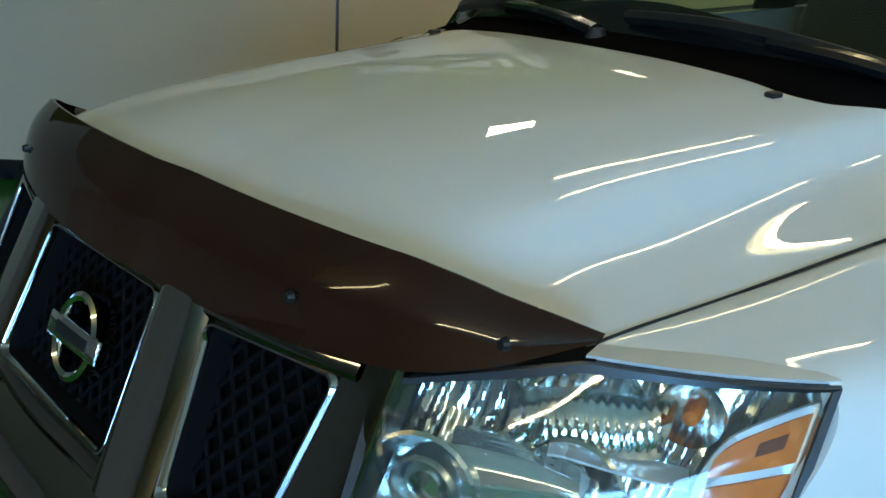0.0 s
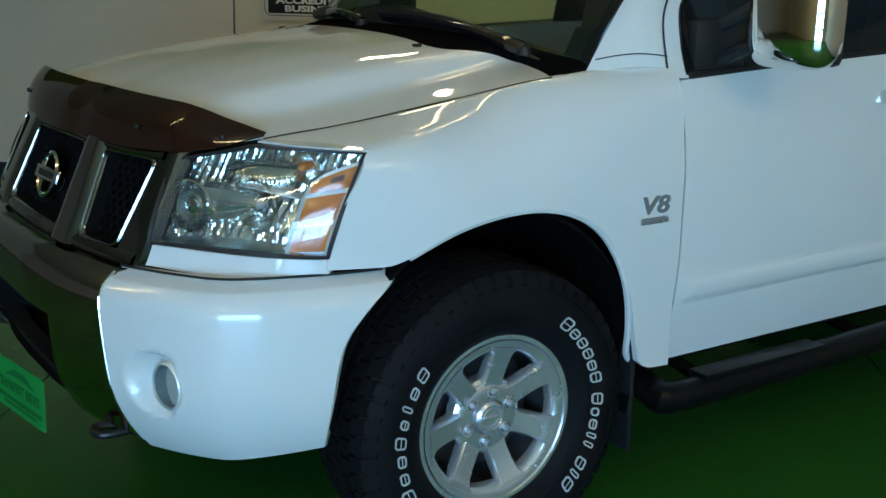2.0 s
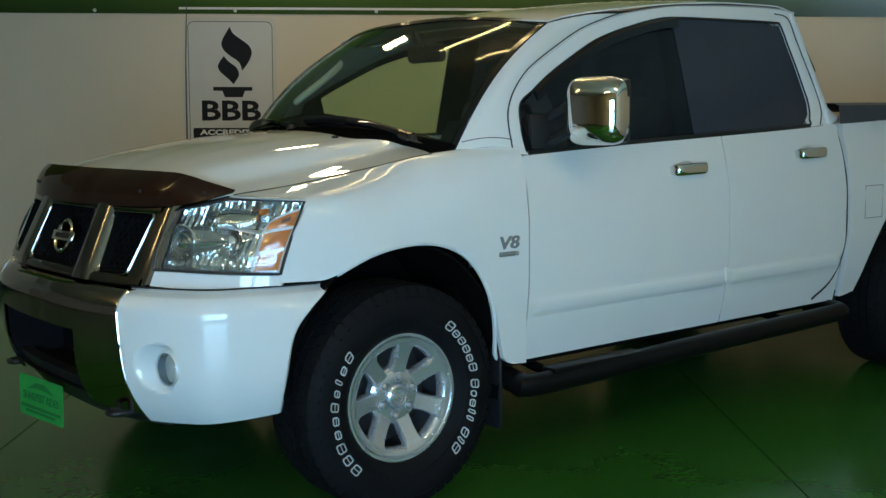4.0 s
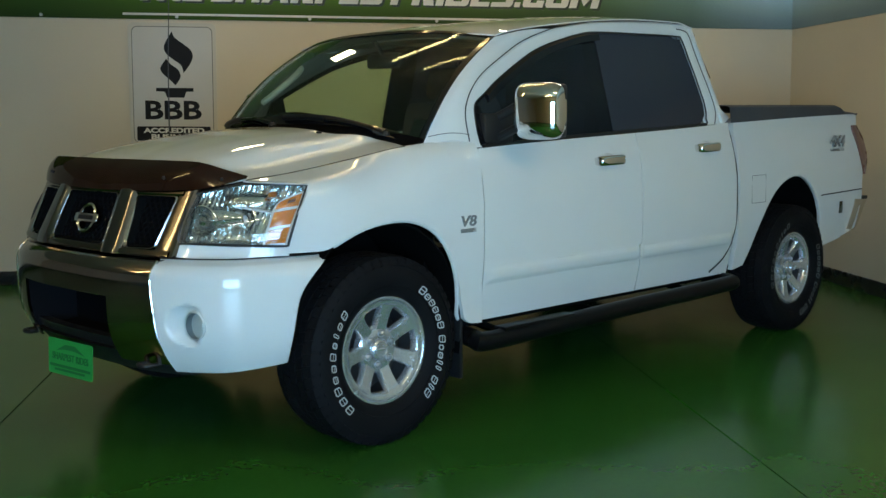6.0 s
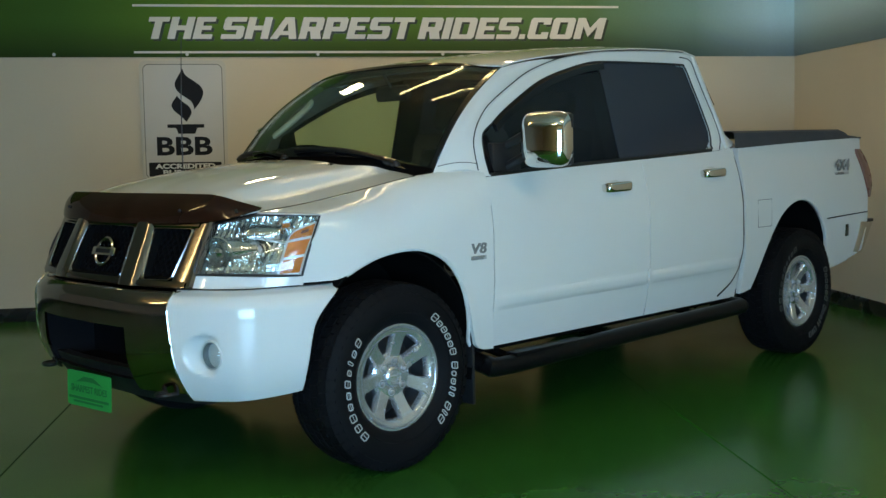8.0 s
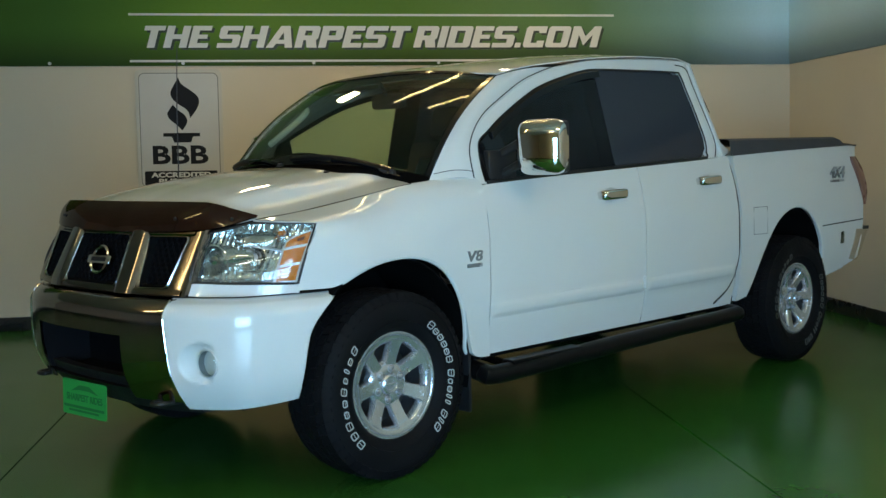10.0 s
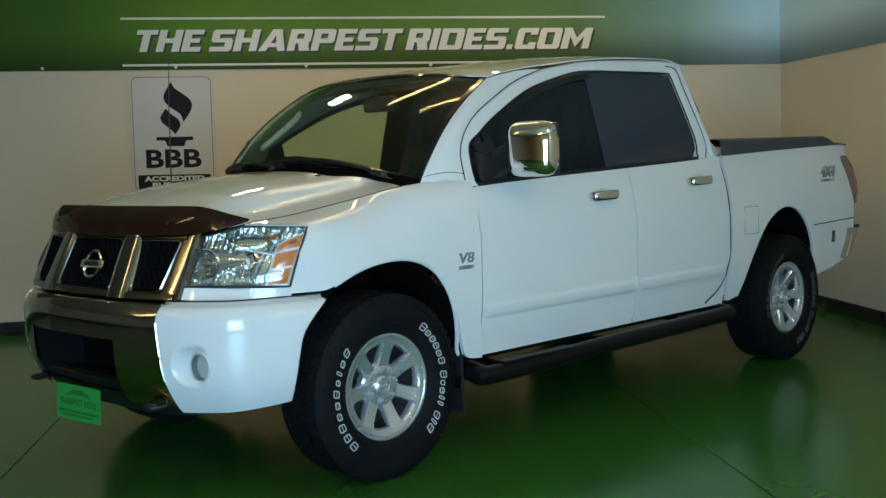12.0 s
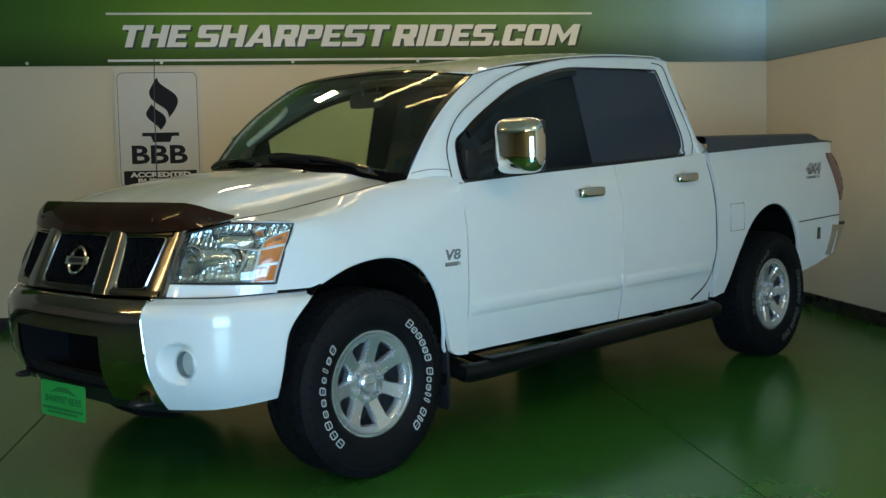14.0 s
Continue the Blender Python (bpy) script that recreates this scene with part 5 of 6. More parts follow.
for s in (-1, 1):
    def bed_f(x, v, s=s):
        z0, z1 = along(ARCH_R, min(x, 4.52)), bed_top(x)
        z = z0 + (z1 - z0) * v
        y = side_y(x, z)
        y = max(y, 0.925) if z > 1.25 else y
        if x > 4.40:
            y -= 0.35 * (x - 4.40) ** 2
        xx = x - (0.12 * max(0.0, (z - 1.25)) if x > 4.4 else 0)
        xx -= 0.35 * max(0.0, 0.85 - z) * max(0.0, (x - 4.3) / 0.3)
        return (xx, s * y, z)
    bed = sheet("bed_side", bed_f, dense(2.858, 4.52, 60, [x for x, _ in ARCH_R if 2.86 < x < 4.52]), span(0, 1, 24), (0, -s * 0.03, 0), PAINT, truck)
    tube("arch_lip", smooth_line([(x, s * (side_y(x, z) - 0.010), z - 0.002) for x, z in ARCH_R[2:19]], 40), 0.011, PAINT, bed, n=6)
    tube("bed_seam", [(x, s * (side_y(x, 0.88) + 0.0005), 0.878 + 0.012 * (x - 3.95) / 0.5) for x in span(3.90, 4.50, 10)], 0.004, GAP, bed, n=5)
    if s < 0:
        fl = [(3.00, 1.045), (3.165, 1.045), (3.165, 0.875), (3.00, 0.875), (3.00, 1.045)]
        bm = bmesh.new()
        for (x0, z0), (x1, z1) in zip(fl, fl[1:]):
            add_tube(bm, [(x0, s * (side_y(x0, z0) + 0.0005), z0), (x1, s * (side_y(x1, z1) + 0.0003), z1)], 0.0014, 5)
        part("fuel_flap", bm, GAP, bed, "thin outline of the fuel flap")
    badge(s, 4.05, 1.195, "4X4", 0.21, bed, side_y(4.1, 1.2) + 0.004)
    box("side_marker", (4.165, -0.012, 0.735), (4.225, 0.006, 0.825), mat("marker_lens", (0.03, 0.035, 0.02), 0.25) if s < 0 else BLACK, bed, "dark side marker", bevel=0.006, m=Matrix.Translation((0, s * 0.972, 0)))
    def tail(u, v, s=s):
        z = 0.995 + 0.345 * v
        x0, x1 = along([(0.995, 4.525), (1.15, 4.47), (1.33, 4.415)], z), along([(0.995, 4.55), (1.10, 4.595), (1.27, 4.565), (1.34, 4.51)], z)
        return (x0 + (x1 - x0) * u, s * (side_y(4.4, z) - 0.35 * (x0 - 4.4) ** 2 + 0.014 - 0.012 * u * u), z)
    sheet("tail_lamp", tail, span(0, 1, 8), span(0, 1, 10), (0, -s * 0.04, 0), RED_LENS, truck, "red tail lamp")
    # mud flaps
    box("mud_flap", (0.488, 0.70, 0.20), (0.508, 0.950, 0.52), BLACK, truck, "black rubber mud flap", bevel=0.008, m=Matrix.Diagonal((1, s, 1, 1)))
    box("mud_flap", (3.975, 0.72, 0.42), (3.995, 0.950, 0.62), BLACK, truck, "black rubber mud flap", bevel=0.008, m=Matrix.Diagonal((1, s, 1, 1)))
    # wheel housings
    for cx, rz in ((0.02, 0.517), (WB - 0.03, 0.572)):
        sheet("wheel_liner", lambda a, y, cx=cx, s=s, rz=rz: (cx + 0.475 * math.cos(a), s * y, 0.45 + rz * math.sin(a)), span(-0.25, math.pi - 0.06, 30), (0.50, 0.70, 0.948), (0, 0, 0.012), UNDER, truck)
        sheet("liner_wall", lambda a, r, cx=cx, s=s: (cx + r * math.cos(a), s * 0.50, 0.45 + r * 1.1 * math.sin(a)), span(-0.25, math.pi + 0.25, 30), (0.05, 0.5), (0, -s * 0.01, 0), UNDER, truck)
    # tubular step
    step = tube("running_board", smooth_line([(0.60, s * 0.80, 0.40), (0.56, s * 0.97, 0.385), (0.66, s * 1.02, 0.375), (1.6, s * 1.02, 0.395), (2.6, s * 1.02, 0.41), (2.76, s * 0.99, 0.415), (2.74, s * 0.82, 0.42)], 40), 0.046, STEP_BLACK, truck, "black tubular side step", 14)
    for x in (0.95, 2.05):
        box("step_pad", (x - 0.26, 0.975, 0.408), (x + 0.26, 1.050, 0.432), STEP_BLACK, step, "ribbed step pad", bevel=0.006, m=Matrix.Diagonal((1, s, 1, 1)))
    for x in (0.75, 1.5, 2.4):
        tube("step_bracket", [(x, s * 0.60, 0.44), (x, s * 1.0, 0.385)], 0.02, UNDER, step, n=6)

tonneau = bmesh.new()
pts = []
for x in span(2.815, 4.50, 30):
    top = along([(2.86, 1.475), (4.20, 1.482), (4.26, 1.472), (4.30, 1.445), (4.46, 1.432), (4.50, 1.428)], x)
    lo = bed_top(x) + 0.002
    pts.append([Vector((x, y, z)) for y, z in ((-0.932, lo), (-0.926, top - 0.012), (-0.90, top), (-0.45, top + 0.006), (0, top + 0.008), (0.45, top + 0.006), (0.90, top), (0.926, top - 0.012), (0.932, lo))])
grid(tonneau, pts, [[p + Vector((0, 0, -0.004)) for p in row] for row in pts])
part("tonneau_cover", tonneau, LINER, truck, "dark grey bed cover")
sheet("bed_front", lambda y, v: (2.865, y, 0.5 + 0.87 * v), (-0.92, 0, 0.92), (0, 1), (0.02, 0, 0), PAINT, truck)
sheet("tailgate", lambda y, v: (4.585 - 0.05 * abs(y) ** 3, y, 0.62 + 0.78 * v), span(-0.88, 0.88, 16), span(0, 1, 6), (-0.05, 0, 0), PAINT, truck)
bm = bmesh.new()
grid(bm, [[Vector((4.68 - 0.05 * abs(t) ** 6 + dx, 0.962 * t, z)) for dx, z in ((-0.17, 0.60), (-0.13, 0.63), (-0.06, 0.72), (0.0, 0.80), (-0.03, 0.81))] for t in span(-1, 1, 31)], [[Vector((4.45 - 0.05 * abs(t) ** 6, 0.962 * t, z)) for z in (0.60, 0.63, 0.72, 0.80, 0.81)] for t in span(-1, 1, 31)])
rb = part("rear_bumper", bm, CHROME, truck, "chrome rear step bumper")
for s in (-1, 1):
    sheet("bumper_corner", lambda u, v: (along([(0, 4.395), (0.25, 4.378), (1, 4.315)], u) + (0.155 - 0.075 * min(1.0, u * 5)) * v, s * (side_y(4.4, 0.825 - 0.21 * u) + 0.004 + 0.012 * math.sin(math.pi * v)), 0.825 - 0.01 * v - 0.21 * u), span(0, 1, 14), span(0, 1, 8), (0, -s * 0.04, 0), CHROME, rb, "chrome wrap-round bumper end", 50)
sheet("bumper_tread", lambda t, v: (4.46 + 0.225 * v - 0.05 * abs(t) ** 6, 0.968 * t, 0.812), span(-1, 1, 21), (0, 1), (0, 0, 0.022), BLACK, rb, "black bumper step")

# underbody, frame and cab back
box("chassis", (-0.75, -0.50, 0.36), (4.4, 0.50, 0.52), UNDER, truck, "dark underbody", bevel=0.02)
box("cab_floor", (0.45, -0.90, 0.45), (2.80, 0.90, 0.52), UNDER, truck)
box("firewall", (0.40, -0.80, 0.50), (0.46, 0.80, 1.25), UNDER, truck)
for x in (0.0, WB):
    tube("axle", [(x, -0.80, 0.41), (x, 0.80, 0.41)], 0.05, UNDER, truck, n=10)
sheet("cab_back", lambda y, v: (2.80 - 0.14 * v, y * (1 - 0.14 * v), 0.5 + 1.42 * v), span(-0.88, 0.88, 12), span(0, 0.62, 4), (0.02, 0, 0), PAINT, truck)
rg = sheet("rear_window", lambda y, v: (2.713 - 0.09 * v, y * (1 - 0.09 * v), 1.38 + 0.47 * v), span(-0.68, 0.68, 12), span(0, 1, 4), (0.004, 0, 0), DARK_GLASS, truck, "dark rear window")
rg.visible_shadow = False
for s in (-1, 1):
    sheet("rear_pillar", lambda u, v: (2.79 - 0.14 * v - 0.02, s * (0.66 + 0.26 * u) * (1 - 0.17 * v), 1.37 + 0.56 * v), span(0, 1, 4), span(0, 1, 8), (-0.02, 0, 0), PAINT, truck)
sheet("rear_header", lambda y, v: (2.645, y, 1.85 + 0.09 * v), span(-0.74, 0.74, 9), (0, 1), (-0.02, 0, 0), PAINT, truck)

# mirrors
for s in (-1, 1):
    c = Vector((0.830, s * 1.135, 1.440))
    bm = bmesh.new()

    def sup(a, e):
        return math.copysign(abs(a) ** e, a)

    rows = []
    for th in span(-math.pi / 2, math.pi / 2, 25):
        ring = []
        for ph in span(0, 2 * math.pi, 41):
            p = Vector((0.080 * sup(math.cos(th), 0.75) * sup(math.cos(ph), 0.55), 0.120 * sup(math.cos(th), 0.42) * sup(math.sin(ph), 0.72), 0.132 * sup(math.sin(th), 0.5)))
            if p.x > 0.03:
                p.x = 0.03
            ring.append(c + Matrix.Rotation(-s * radians(18), 3, "Z") @ p)
        rows.append(ring)
    grid(bm, rows)
    bmesh.ops.remove_doubles(bm, verts=bm.verts, dist=1e-4)
    mir = part("door_mirror", bm, CHROME, truck, "large chrome door mirror", 60)
    box("mirror_back", (0.025, -0.112, -0.124), (0.070, 0.112, 0.124), BLACK, mir, bevel=0.02, m=Matrix.Translation(c) @ Matrix.Rotation(-s * radians(18), 4, "Z"))
    for dz in (-0.05, 0.05):
        tube("mirror_arm", [c + Vector((0.0, -s * 0.08, dz)), Vector((0.78, s * 0.905, 1.36 + dz))], 0.022, BLACK, mir, "black mirror arm", 8)
    box("mirror_base", (0.68, -0.02, 1.285), (0.88, 0.03, 1.43), BLACK, mir, bevel=0.012, m=Matrix.Translation((0, s * 0.905, 0)))

# antenna on the far wing
ant = tube("antenna", [(0.045, 0.845, 1.24), (0.055, 0.847, 1.7), (0.075, 0.85, 2.06)], [0.004, 0.003, 0.0018], BLACK, truck, "thin black mast antenna", 6)
bm = bmesh.new()
add_lathe(bm, [(0.018, -0.0), (0.014, 0.018), (0.0, 0.022)], 12)
for v in bm.verts:
    v.co = Vector((v.co.x + 0.045, v.co.z + 0.845, v.co.y + 1.235))
part("antenna_base", bm, BLACK, ant)

# cabin
sheet("headliner", lambda x, t: roof_pt(x, t * 0.96) + Vector((0, 0, -0.045)), span(0.95, 2.6, 12), span(-1, 1, 13), (0, 0, -0.01), TRIM_GREY, truck, "grey headliner")
def dash(u, t):
    x = along([(0, 0.20), (0.3, 0.42), (0.65, 0.66), (0.8, 0.72), (1.0, 0.70)], u)
    z = along([(0, 1.285), (0.3, 1.315), (0.65, 1.305), (0.8, 1.27), (1.0, 0.85)], u)
    return Vector((x + 0.10 * abs(t) ** 2 * (1 - u), 0.80 * t, z - 0.02 * abs(t) ** 2))
sheet("dashboard", dash, span(0, 1, 16), span(-1, 1, 25), (0, 0, -0.02), BLACK, truck, "black dashboard")
wheel_c, col = Vector((0.80, -0.40, 1.19)), Matrix.Rotation(radians(-65), 4, "Y")
pts = [wheel_c + col @ Vector((0.185 * math.cos(a), 0.185 * math.sin(a), 0)) for a in span(0, 2 * math.pi, 33)]
sw = tube("steering_wheel", pts, 0.016, BLACK, truck, "black steering wheel")
for a in (0.3, math.pi - 0.3, -math.pi / 2):
    tube("spoke", [wheel_c, wheel_c + col @ Vector((0.18 * math.cos(a + 1.57), 0.18 * math.sin(a + 1.57), 0))], 0.014, BLACK, sw, n=6)
tube("steering_column", [wheel_c, (0.55, -0.40, 1.08)], 0.035, BLACK, sw)


def seat(x, y, w, name="seat"):
    body = box(name, (x - 0.25, y - w, 0.72), (x + 0.25, y + w, 0.92), CLOTH, truck, "dark cloth seat", bevel=0.05)
    lean = Matrix.Translation((x + 0.24, y, 0.86)) @ Matrix.Rotation(radians(14), 4, "Y")
    box("backrest", (-0.07, -w, 0.0), (0.08, w, 0.66), CLOTH, body, bevel=0.05, m=lean)
    for dy in ((0.0,) if w < 0.4 else (-0.45, 0.45)):
        box("headrest", (-0.05, dy - 0.13, 0.68), (0.06, dy + 0.13, 0.88), CLOTH, body, bevel=0.04, m=lean)
        for e in (-0.05, 0.05):
            tube("headrest_post", [lean @ Vector((0, dy + e, 0.62)), lean @ Vector((0, dy + e, 0.72))], 0.007, CHROME, body, n=6)


seat(1.30, -0.42, 0.27)
seat(1.30, 0.42, 0.27)
seat(2.25, 0.0, 0.72, "rear_bench")
box("seat_belt", (1.645, -0.735, 1.615), (1.695, -0.728, 1.745), HANDLE_GREY, truck, "pale upright strip by the pillar", bevel=0.003)
rm = box("inner_mirror", (-0.025, -0.13, -0.042), (0.02, 0.13, 0.042), BLACK, truck, "black interior mirror", bevel=0.02, m=Matrix.Translation((0.87, 0.0, 1.715)))
tube("mirror_stem", [(0.865, 0, 1.73), (0.80, 0, 1.815)], 0.012, BLACK, rm, n=6)
for s in (-1, 1):
    tube("grab_handle", smooth_line([(0.62, s * 0.79, 1.50), (0.66, s * 0.75, 1.54), (0.78, s * 0.73, 1.63), (0.86, s * 0.74, 1.69), (0.87, s * 0.77, 1.72)], 14), 0.018, HANDLE_GREY, truck, "grey pillar grab handle")
    sheet("pillar_trim", lambda u, v: ws(s * 0.962, v).lerp(Vector((along([(1.28, 0.62), (1.5, 0.66), (1.63, 0.80), (1.78, 1.09), (1.88, 1.40)], ws(s, v).z), s * (green_y(ws(s, v).z) - 0.05), ws(s, v).z)), u) + Vector((0.010, -s * 0.012, -0.010)), span(0, 1, 5), span(0, 1, 14), (0.008, -s * 0.004, 0), TRIM_GREY, truck)

# wheels
RT = 0.418


def wheel_meshes():
    """Meshes of one wheel, its outer face towards -y."""
    out = []
    bm = bmesh.new()
    # barrel and lip
    add_lathe(bm, [(0.213, -0.080), (0.216, -0.098), (0.226, -0.108), (0.236, -0.108), (0.240, -0.098), (0.236, -0.080), (0.225, -0.05), (0.222, 0.10), (0.235, 0.11)], 64)
    # flat outer ring that the spokes run into
    add_lathe(bm, [(0.189, -0.062), (0.190, -0.088), (0.196, -0.099), (0.205, -0.103), (0.220, -0.105)], 64)
    # hub disc
    add_lathe(bm, [(0.100, -0.045), (0.096, -0.066), (0.085, -0.072), (0.050, -0.070), (0.046, -0.062), (0.0, -0.062)], 48)
    add_lathe(bm, [(0.106, -0.02), (0.106, -0.055), (0.092, -0.066)], 48)
    spokes = []
    for k in range(7):
        a = 2 * math.pi * (k + 0.594) / 7
        sp = bmesh.new()
        rows = []
        for r, w, y, t in ((0.075, 0.036, -0.068, 0.03), (0.10, 0.033, -0.073, 0.035), (0.13, 0.032, -0.081, 0.035), (0.165, 0.034, -0.091, 0.032), (0.182, 0.037, -0.098, 0.028), (0.190, 0.044, -0.102, 0.02), (0.200, 0.062, -0.1045, 0.016)):
            sec = [(-w, y + t), (-w, y + 0.010), (-w * 0.78, y), (w * 0.78, y), (w, y + 0.010), (w, y + t)]
            ring = [Vector((r * math.cos(a) - q * math.sin(a), yy, r * math.sin(a) + q * math.cos(a))) for q, yy in sec]
            rows.append(ring + ring[:1])
        grid(sp, rows)
        spokes.append(("spoke", sp, ALLOY, ""))
    out.append(("wheel", bm, ALLOY, "silver seven-spoke alloy wheel"))
    out += spokes
    bm = bmesh.new()
    prof = [(0.232, -0.095), (0.240, -0.112), (0.262, -0.128), (0.30, -0.140), (0.335, -0.143), (0.365, -0.138), (0.390, -0.126), (0.406, -0.112), (0.414, -0.098), (RT - 0.012, -0.085), (RT - 0.010, 0.0), (RT - 0.012, 0.085), (0.414, 0.098), (0.390, 0.126), (0.335, 0.143), (0.262, 0.128), (0.232, 0.10)]
    add_lathe(bm, prof, 96)
    for r, y in ((0.286, -0.137), (0.372, -0.137)):
        add_lathe(bm, [(r - 0.003, y + 0.004), (r - 0.0015, y - 0.0018), (r + 0.0015, y - 0.0018), (r + 0.003, y + 0.004)], 96)
    out.append(("tyre", bm, RUBBER, "black all-terrain tyre with raised white marks"))
    bm = bmesh.new()
    n = 52
    for k in range(n):
        for j, (y0, y1) in enumerate(((-0.118, -0.074), (-0.066, -0.026), (-0.018, 0.018), (0.026, 0.066), (0.074, 0.118))):
            a0 = 2 * math.pi * (k + (0.45 if j % 2 else 0.0)) / n
            a1 = a0 + 2 * math.pi / n * 0.86
            skew = 0.018 * (1 if j < 2 else -1)
            vs = []
            for r in (RT - 0.022, RT):
                for a, y in ((a0, y0), (a1, y0), (a1 + skew, y1), (a0 + skew, y1)):
                    rr = r - (0.008 if abs(y) > 0.10 else 0.0)
                    vs.append(bm.verts.new((rr * math.cos(a), y, rr * math.sin(a))))
            for q in ((4, 5, 6, 7), (0, 1, 5, 4), (1, 2, 6, 5), (2, 3, 7, 6), (3, 0, 4, 7)):
                bm.faces.new([vs[i] for i in q])
            if abs(y0) > 0.1 or abs(y1) > 0.1:
                # shoulder lug
                sy = -1 if y0 < 0 else 1
                us_ = []
                for r, y in ((0.372, 0.137), (0.410, 0.119)):
                    for a in (a0, a1 - 0.02):
                        us_.append(bm.verts.new((r * math.cos(a), sy * (y + 0.004), r * math.sin(a))))
                bm.faces.new((us_[0], us_[1], us_[3], us_[2]))
    out.append(("tread", bm, RUBBER, ""))
    # barrel coloured dark, holding the shade behind the spokes
    bm = bmesh.new()
    add_lathe(bm, [(0.100, 0.07), (0.150, 0.06), (0.205, 0.055), (0.212, -0.085)], 64)
    out.append(("barrel", bm, mat("shaded_wheel_barrel", (0.05, 0.05, 0.052), 0.6, metal=0.3), "inner barrel coloured dark for the shade behind the spokes"))
    # brake disc and drum behind the spokes
    bm = bmesh.new()
    add_lathe(bm, [(0.0, 0.0), (0.17, 0.0), (0.175, 0.02), (0.0, 0.02)], 40)
    add_lathe(bm, [(0.07, 0.0), (0.07, -0.04), (0.0, -0.045)], 24)
    out.append(("brake_disc", bm, mat("worn_brake_steel", (0.045, 0.042, 0.04), 0.5, metal=0.5), "worn steel brake disc"))
    bm = bmesh.new()
    add_lathe(bm, [(0.046, -0.060), (0.044, -0.078), (0.036, -0.084), (0.033, -0.080), (0.015, -0.079), (0.0, -0.079)], 32)
    add_lathe(bm, [(0.022, -0.079), (0.024, -0.083), (0.027, -0.079)], 32)
    add_box(bm, (-0.026, -0.084, -0.005), (0.026, -0.078, 0.005), None, 0.002)
    out.append(("centre_cap", bm, ALLOY, "round hub cap with a plain badge"))
    for k in range(6):
        a = 2 * math.pi * (k + 0.35) / 6
        c = (0.0696 * math.cos(a), 0, 0.0696 * math.sin(a))
        bm = bmesh.new()
        add_lathe(bm, [(0.0175, -0.060), (0.0175, -0.0735), (0.0145, -0.0715), (0.013, -0.060)], 16, c)
        add_lathe(bm, [(0.010, -0.062), (0.010, -0.084), (0.006, -0.088), (0.0, -0.088)], 6, c)
        out.append(("lug_nut", bm, BADGE, ""))
    # raised white outline marks in two arcs on the sidewall
    def mark(a, r, w, h, lean):
        bm = bmesh.new()

        def at_(x, y, d):
            rr = r + y
            yy = along([(0.28, -0.1365), (0.30, -0.1405), (0.335, -0.1435), (0.365, -0.139), (0.38, -0.133)], rr)
            da = (x + lean * y) / r
            return Vector((rr * math.cos(a - da), yy - d, rr * math.sin(a - da)))

        def ring(k, inset):
            w_, h_ = w - inset, h - inset
            c = min(0.006, w_ * 0.7) * k
            return [(-w_ + c, -h_), (w_ - c, -h_), (w_, -h_ + c), (w_, h_ - c), (w_ - c, h_), (-w_ + c, h_), (-w_, h_ - c), (-w_, -h_ + c)]

        o, i = ring(1.0, 0.0), ring(0.7, min(0.0042, w * 0.55))
        vo, vi = [bm.verts.new(at_(x, y, 0.0015)) for x, y in o], [bm.verts.new(at_(x, y, 0.0015)) for x, y in i]
        bo, bi = [bm.verts.new(at_(x, y, -0.003)) for x, y in o], [bm.verts.new(at_(x, y, -0.003)) for x, y in i]
        n_ = len(o)
        for k in range(n_):
            j = (k + 1) % n_
            bm.faces.new((vo[k], vo[j], vi[j], vi[k]))
            bm.faces.new((vo[k], bo[k], bo[j], vo[j]))
            bm.faces.new((vi[k], vi[j], bi[j], bi[k]))
        if w > 0.012:
            # crossbar in the hollow
            c = [bm.verts.new(at_(x, y, 0.0015)) for x, y in ((-w + 0.003, -0.0016), (w - 0.003, -0.0016), (w - 0.003, 0.0016), (-w + 0.003, 0.0016))]
            bm.faces.new(c)
        return bm
    return out, mark


meshes, mark = wheel_meshes()
made = [part(n, bm, m_, None, lab, 40) for n, bm, m_, lab in meshes]
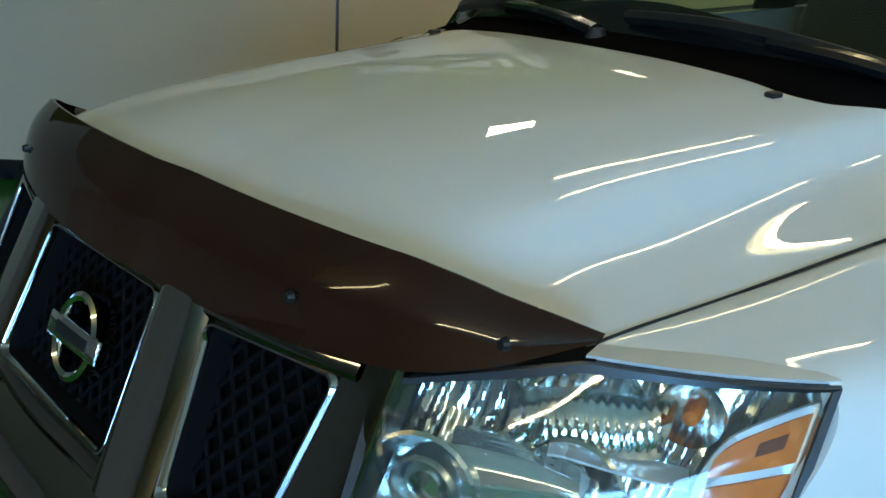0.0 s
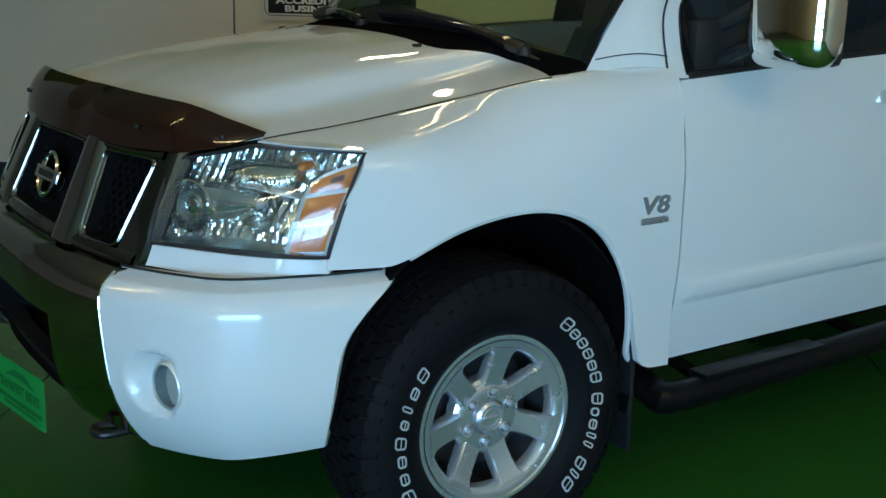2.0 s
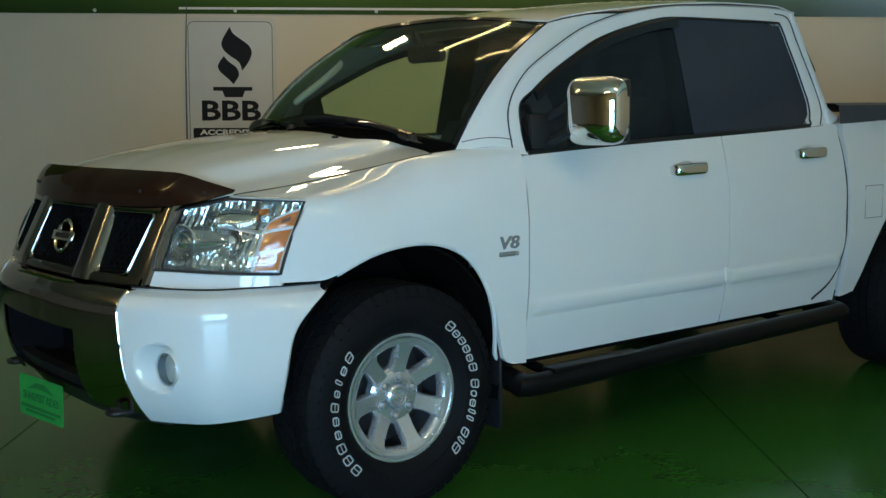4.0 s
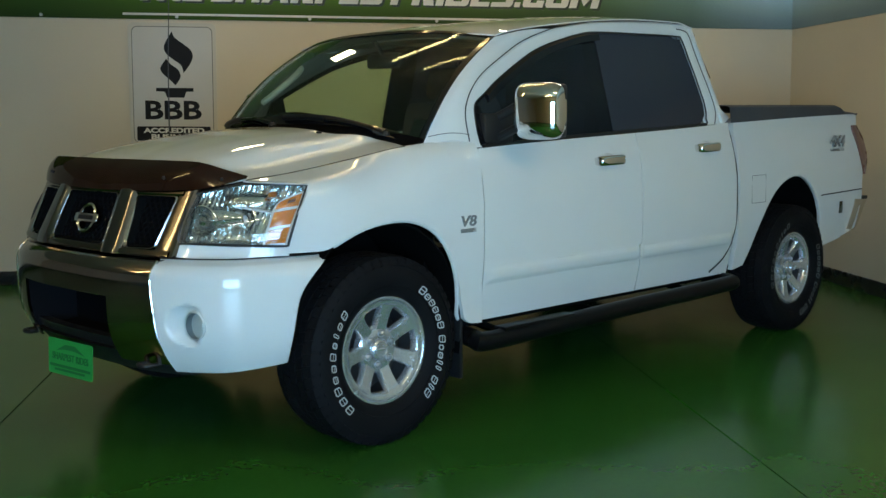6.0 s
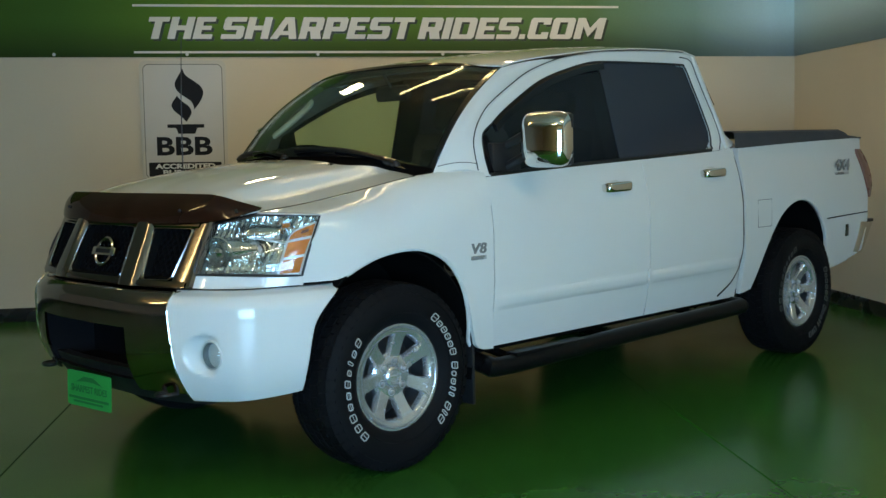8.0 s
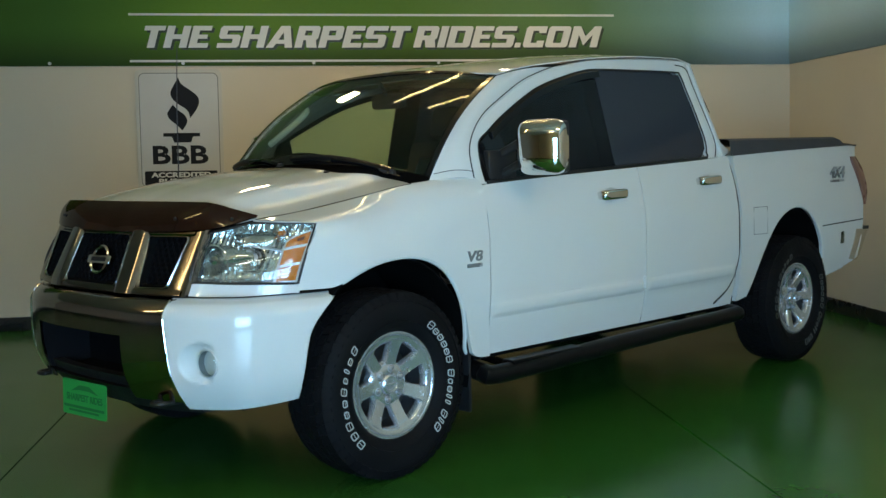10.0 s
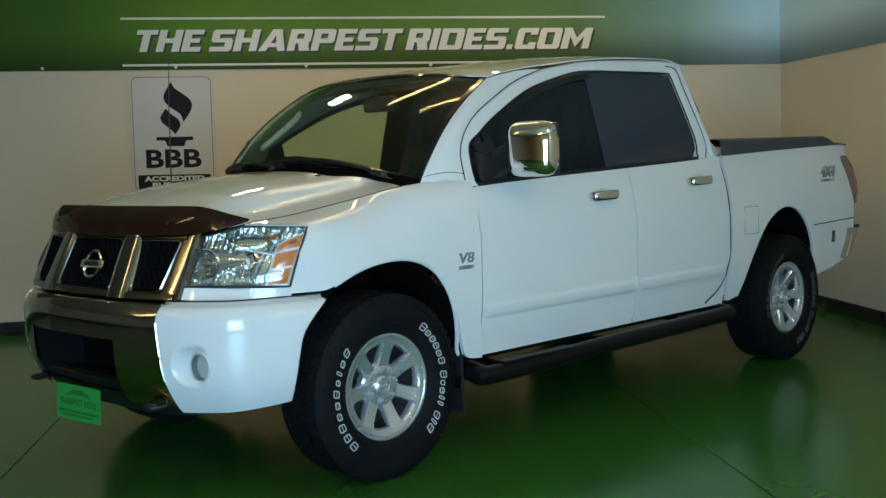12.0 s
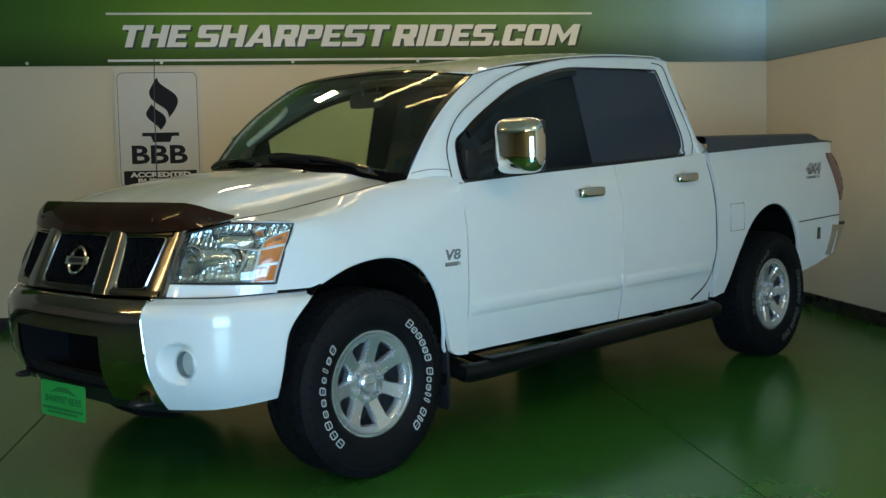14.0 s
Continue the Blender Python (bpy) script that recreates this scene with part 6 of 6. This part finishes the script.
# angle on the sidewall, half width and half height of each mark, clockwise
ARC, at_deg = [], 226.0
for w, h in ((0.015, 0.015), (0.014, 0.015), (0.015, 0.015), (0.013, 0.011), (0.013, 0.011), (0.013, 0.0145), (0.010, 0.011), (0.006, 0.0145), (0.012, 0.011), (0.013, 0.0145)):
    ARC.append((radians(at_deg - math.degrees(w / 0.313)), w * 1.25, h * 1.2))
    at_deg -= math.degrees((2 * w + 0.0245) / 0.313)
at_deg = 54.0
for w, h in ((0.015, 0.015), (0.013, 0.011), (0.013, 0.012), (0.013, 0.012), (0.013, 0.011), (0.013, 0.0145), (None, 0.030), (0.014, 0.015), (0.010, 0.011), (0.012, 0.011), (0.006, 0.0145), (0.006, 0.0145), (None, 0.028), (0.013, 0.015), (0.006, 0.0155), (0.014, 0.015)):
    if w is not None:
        ARC.append((radians(at_deg - math.degrees(w / 0.313)), w * 1.2, h * 1.2))
    at_deg -= math.degrees(((2 * w + 0.0145) if w is not None else h * 0.8) / 0.313)
marks = [part("sidewall_mark", mark(a, 0.312 - (0.018 - h), w, h, 0.18), LETTER, None, "white raised outline mark", 40) for a, w, h in ARC]
first = True
for x, s, turn in ((0.008, -1, 0.0), (WB, -1, 0.5), (0.008, 1, 0.9), (WB, 1, 0.2)):
    hub = made[0] if first else made[0].copy()
    if not first:
        scene.collection.objects.link(hub)
    hub.parent = truck
    m = Matrix.Translation((x, s * 0.862, 0.415)) @ Matrix.Rotation(0 if s < 0 else math.pi, 4, "Z") @ Matrix.Rotation(turn, 4, "Y")
    hub.matrix_basis = m
    for o in made[1:] + marks:
        c = o if first else o.copy()
        if not first:
            scene.collection.objects.link(c)
        c.parent = hub
        c.matrix_basis = Matrix.Identity(4)
        if x == WB and o in marks:
            # the rear tyres' marks are darker
            c.material_slots[0].link = "OBJECT"
            c.material_slots[0].material = DARK_LETTER
            c["label"] = "dark grey raised mark"
    first = False

# the nose sits a touch askew: its far corner a few centimetres ahead
for ob in truck.children_recursive:
    if ob.type == "MESH" and ob.name.split(".")[0] not in ("dealer_plate", "plate_emblem", "plate_bar", "plate_lettering", "wheel", "barrel", "tyre", "tread", "spoke", "lug_nut", "centre_cap", "brake_disc", "sidewall_mark"):
        for v in ob.data.vertices:
            if v.co.x < 0 and v.co.y > -0.1:
                low_part = ob.name.split(".")[0] in ("front_bumper", "bumper_end", "bumper_trim", "valance", "intake")
                v.co.x -= 0.10 * (v.co.y + 0.1) * min(1.0, -v.co.x / 0.5) * (0.4 if low_part else along([(0.80, 0.35), (0.90, 1.0)], v.co.z))
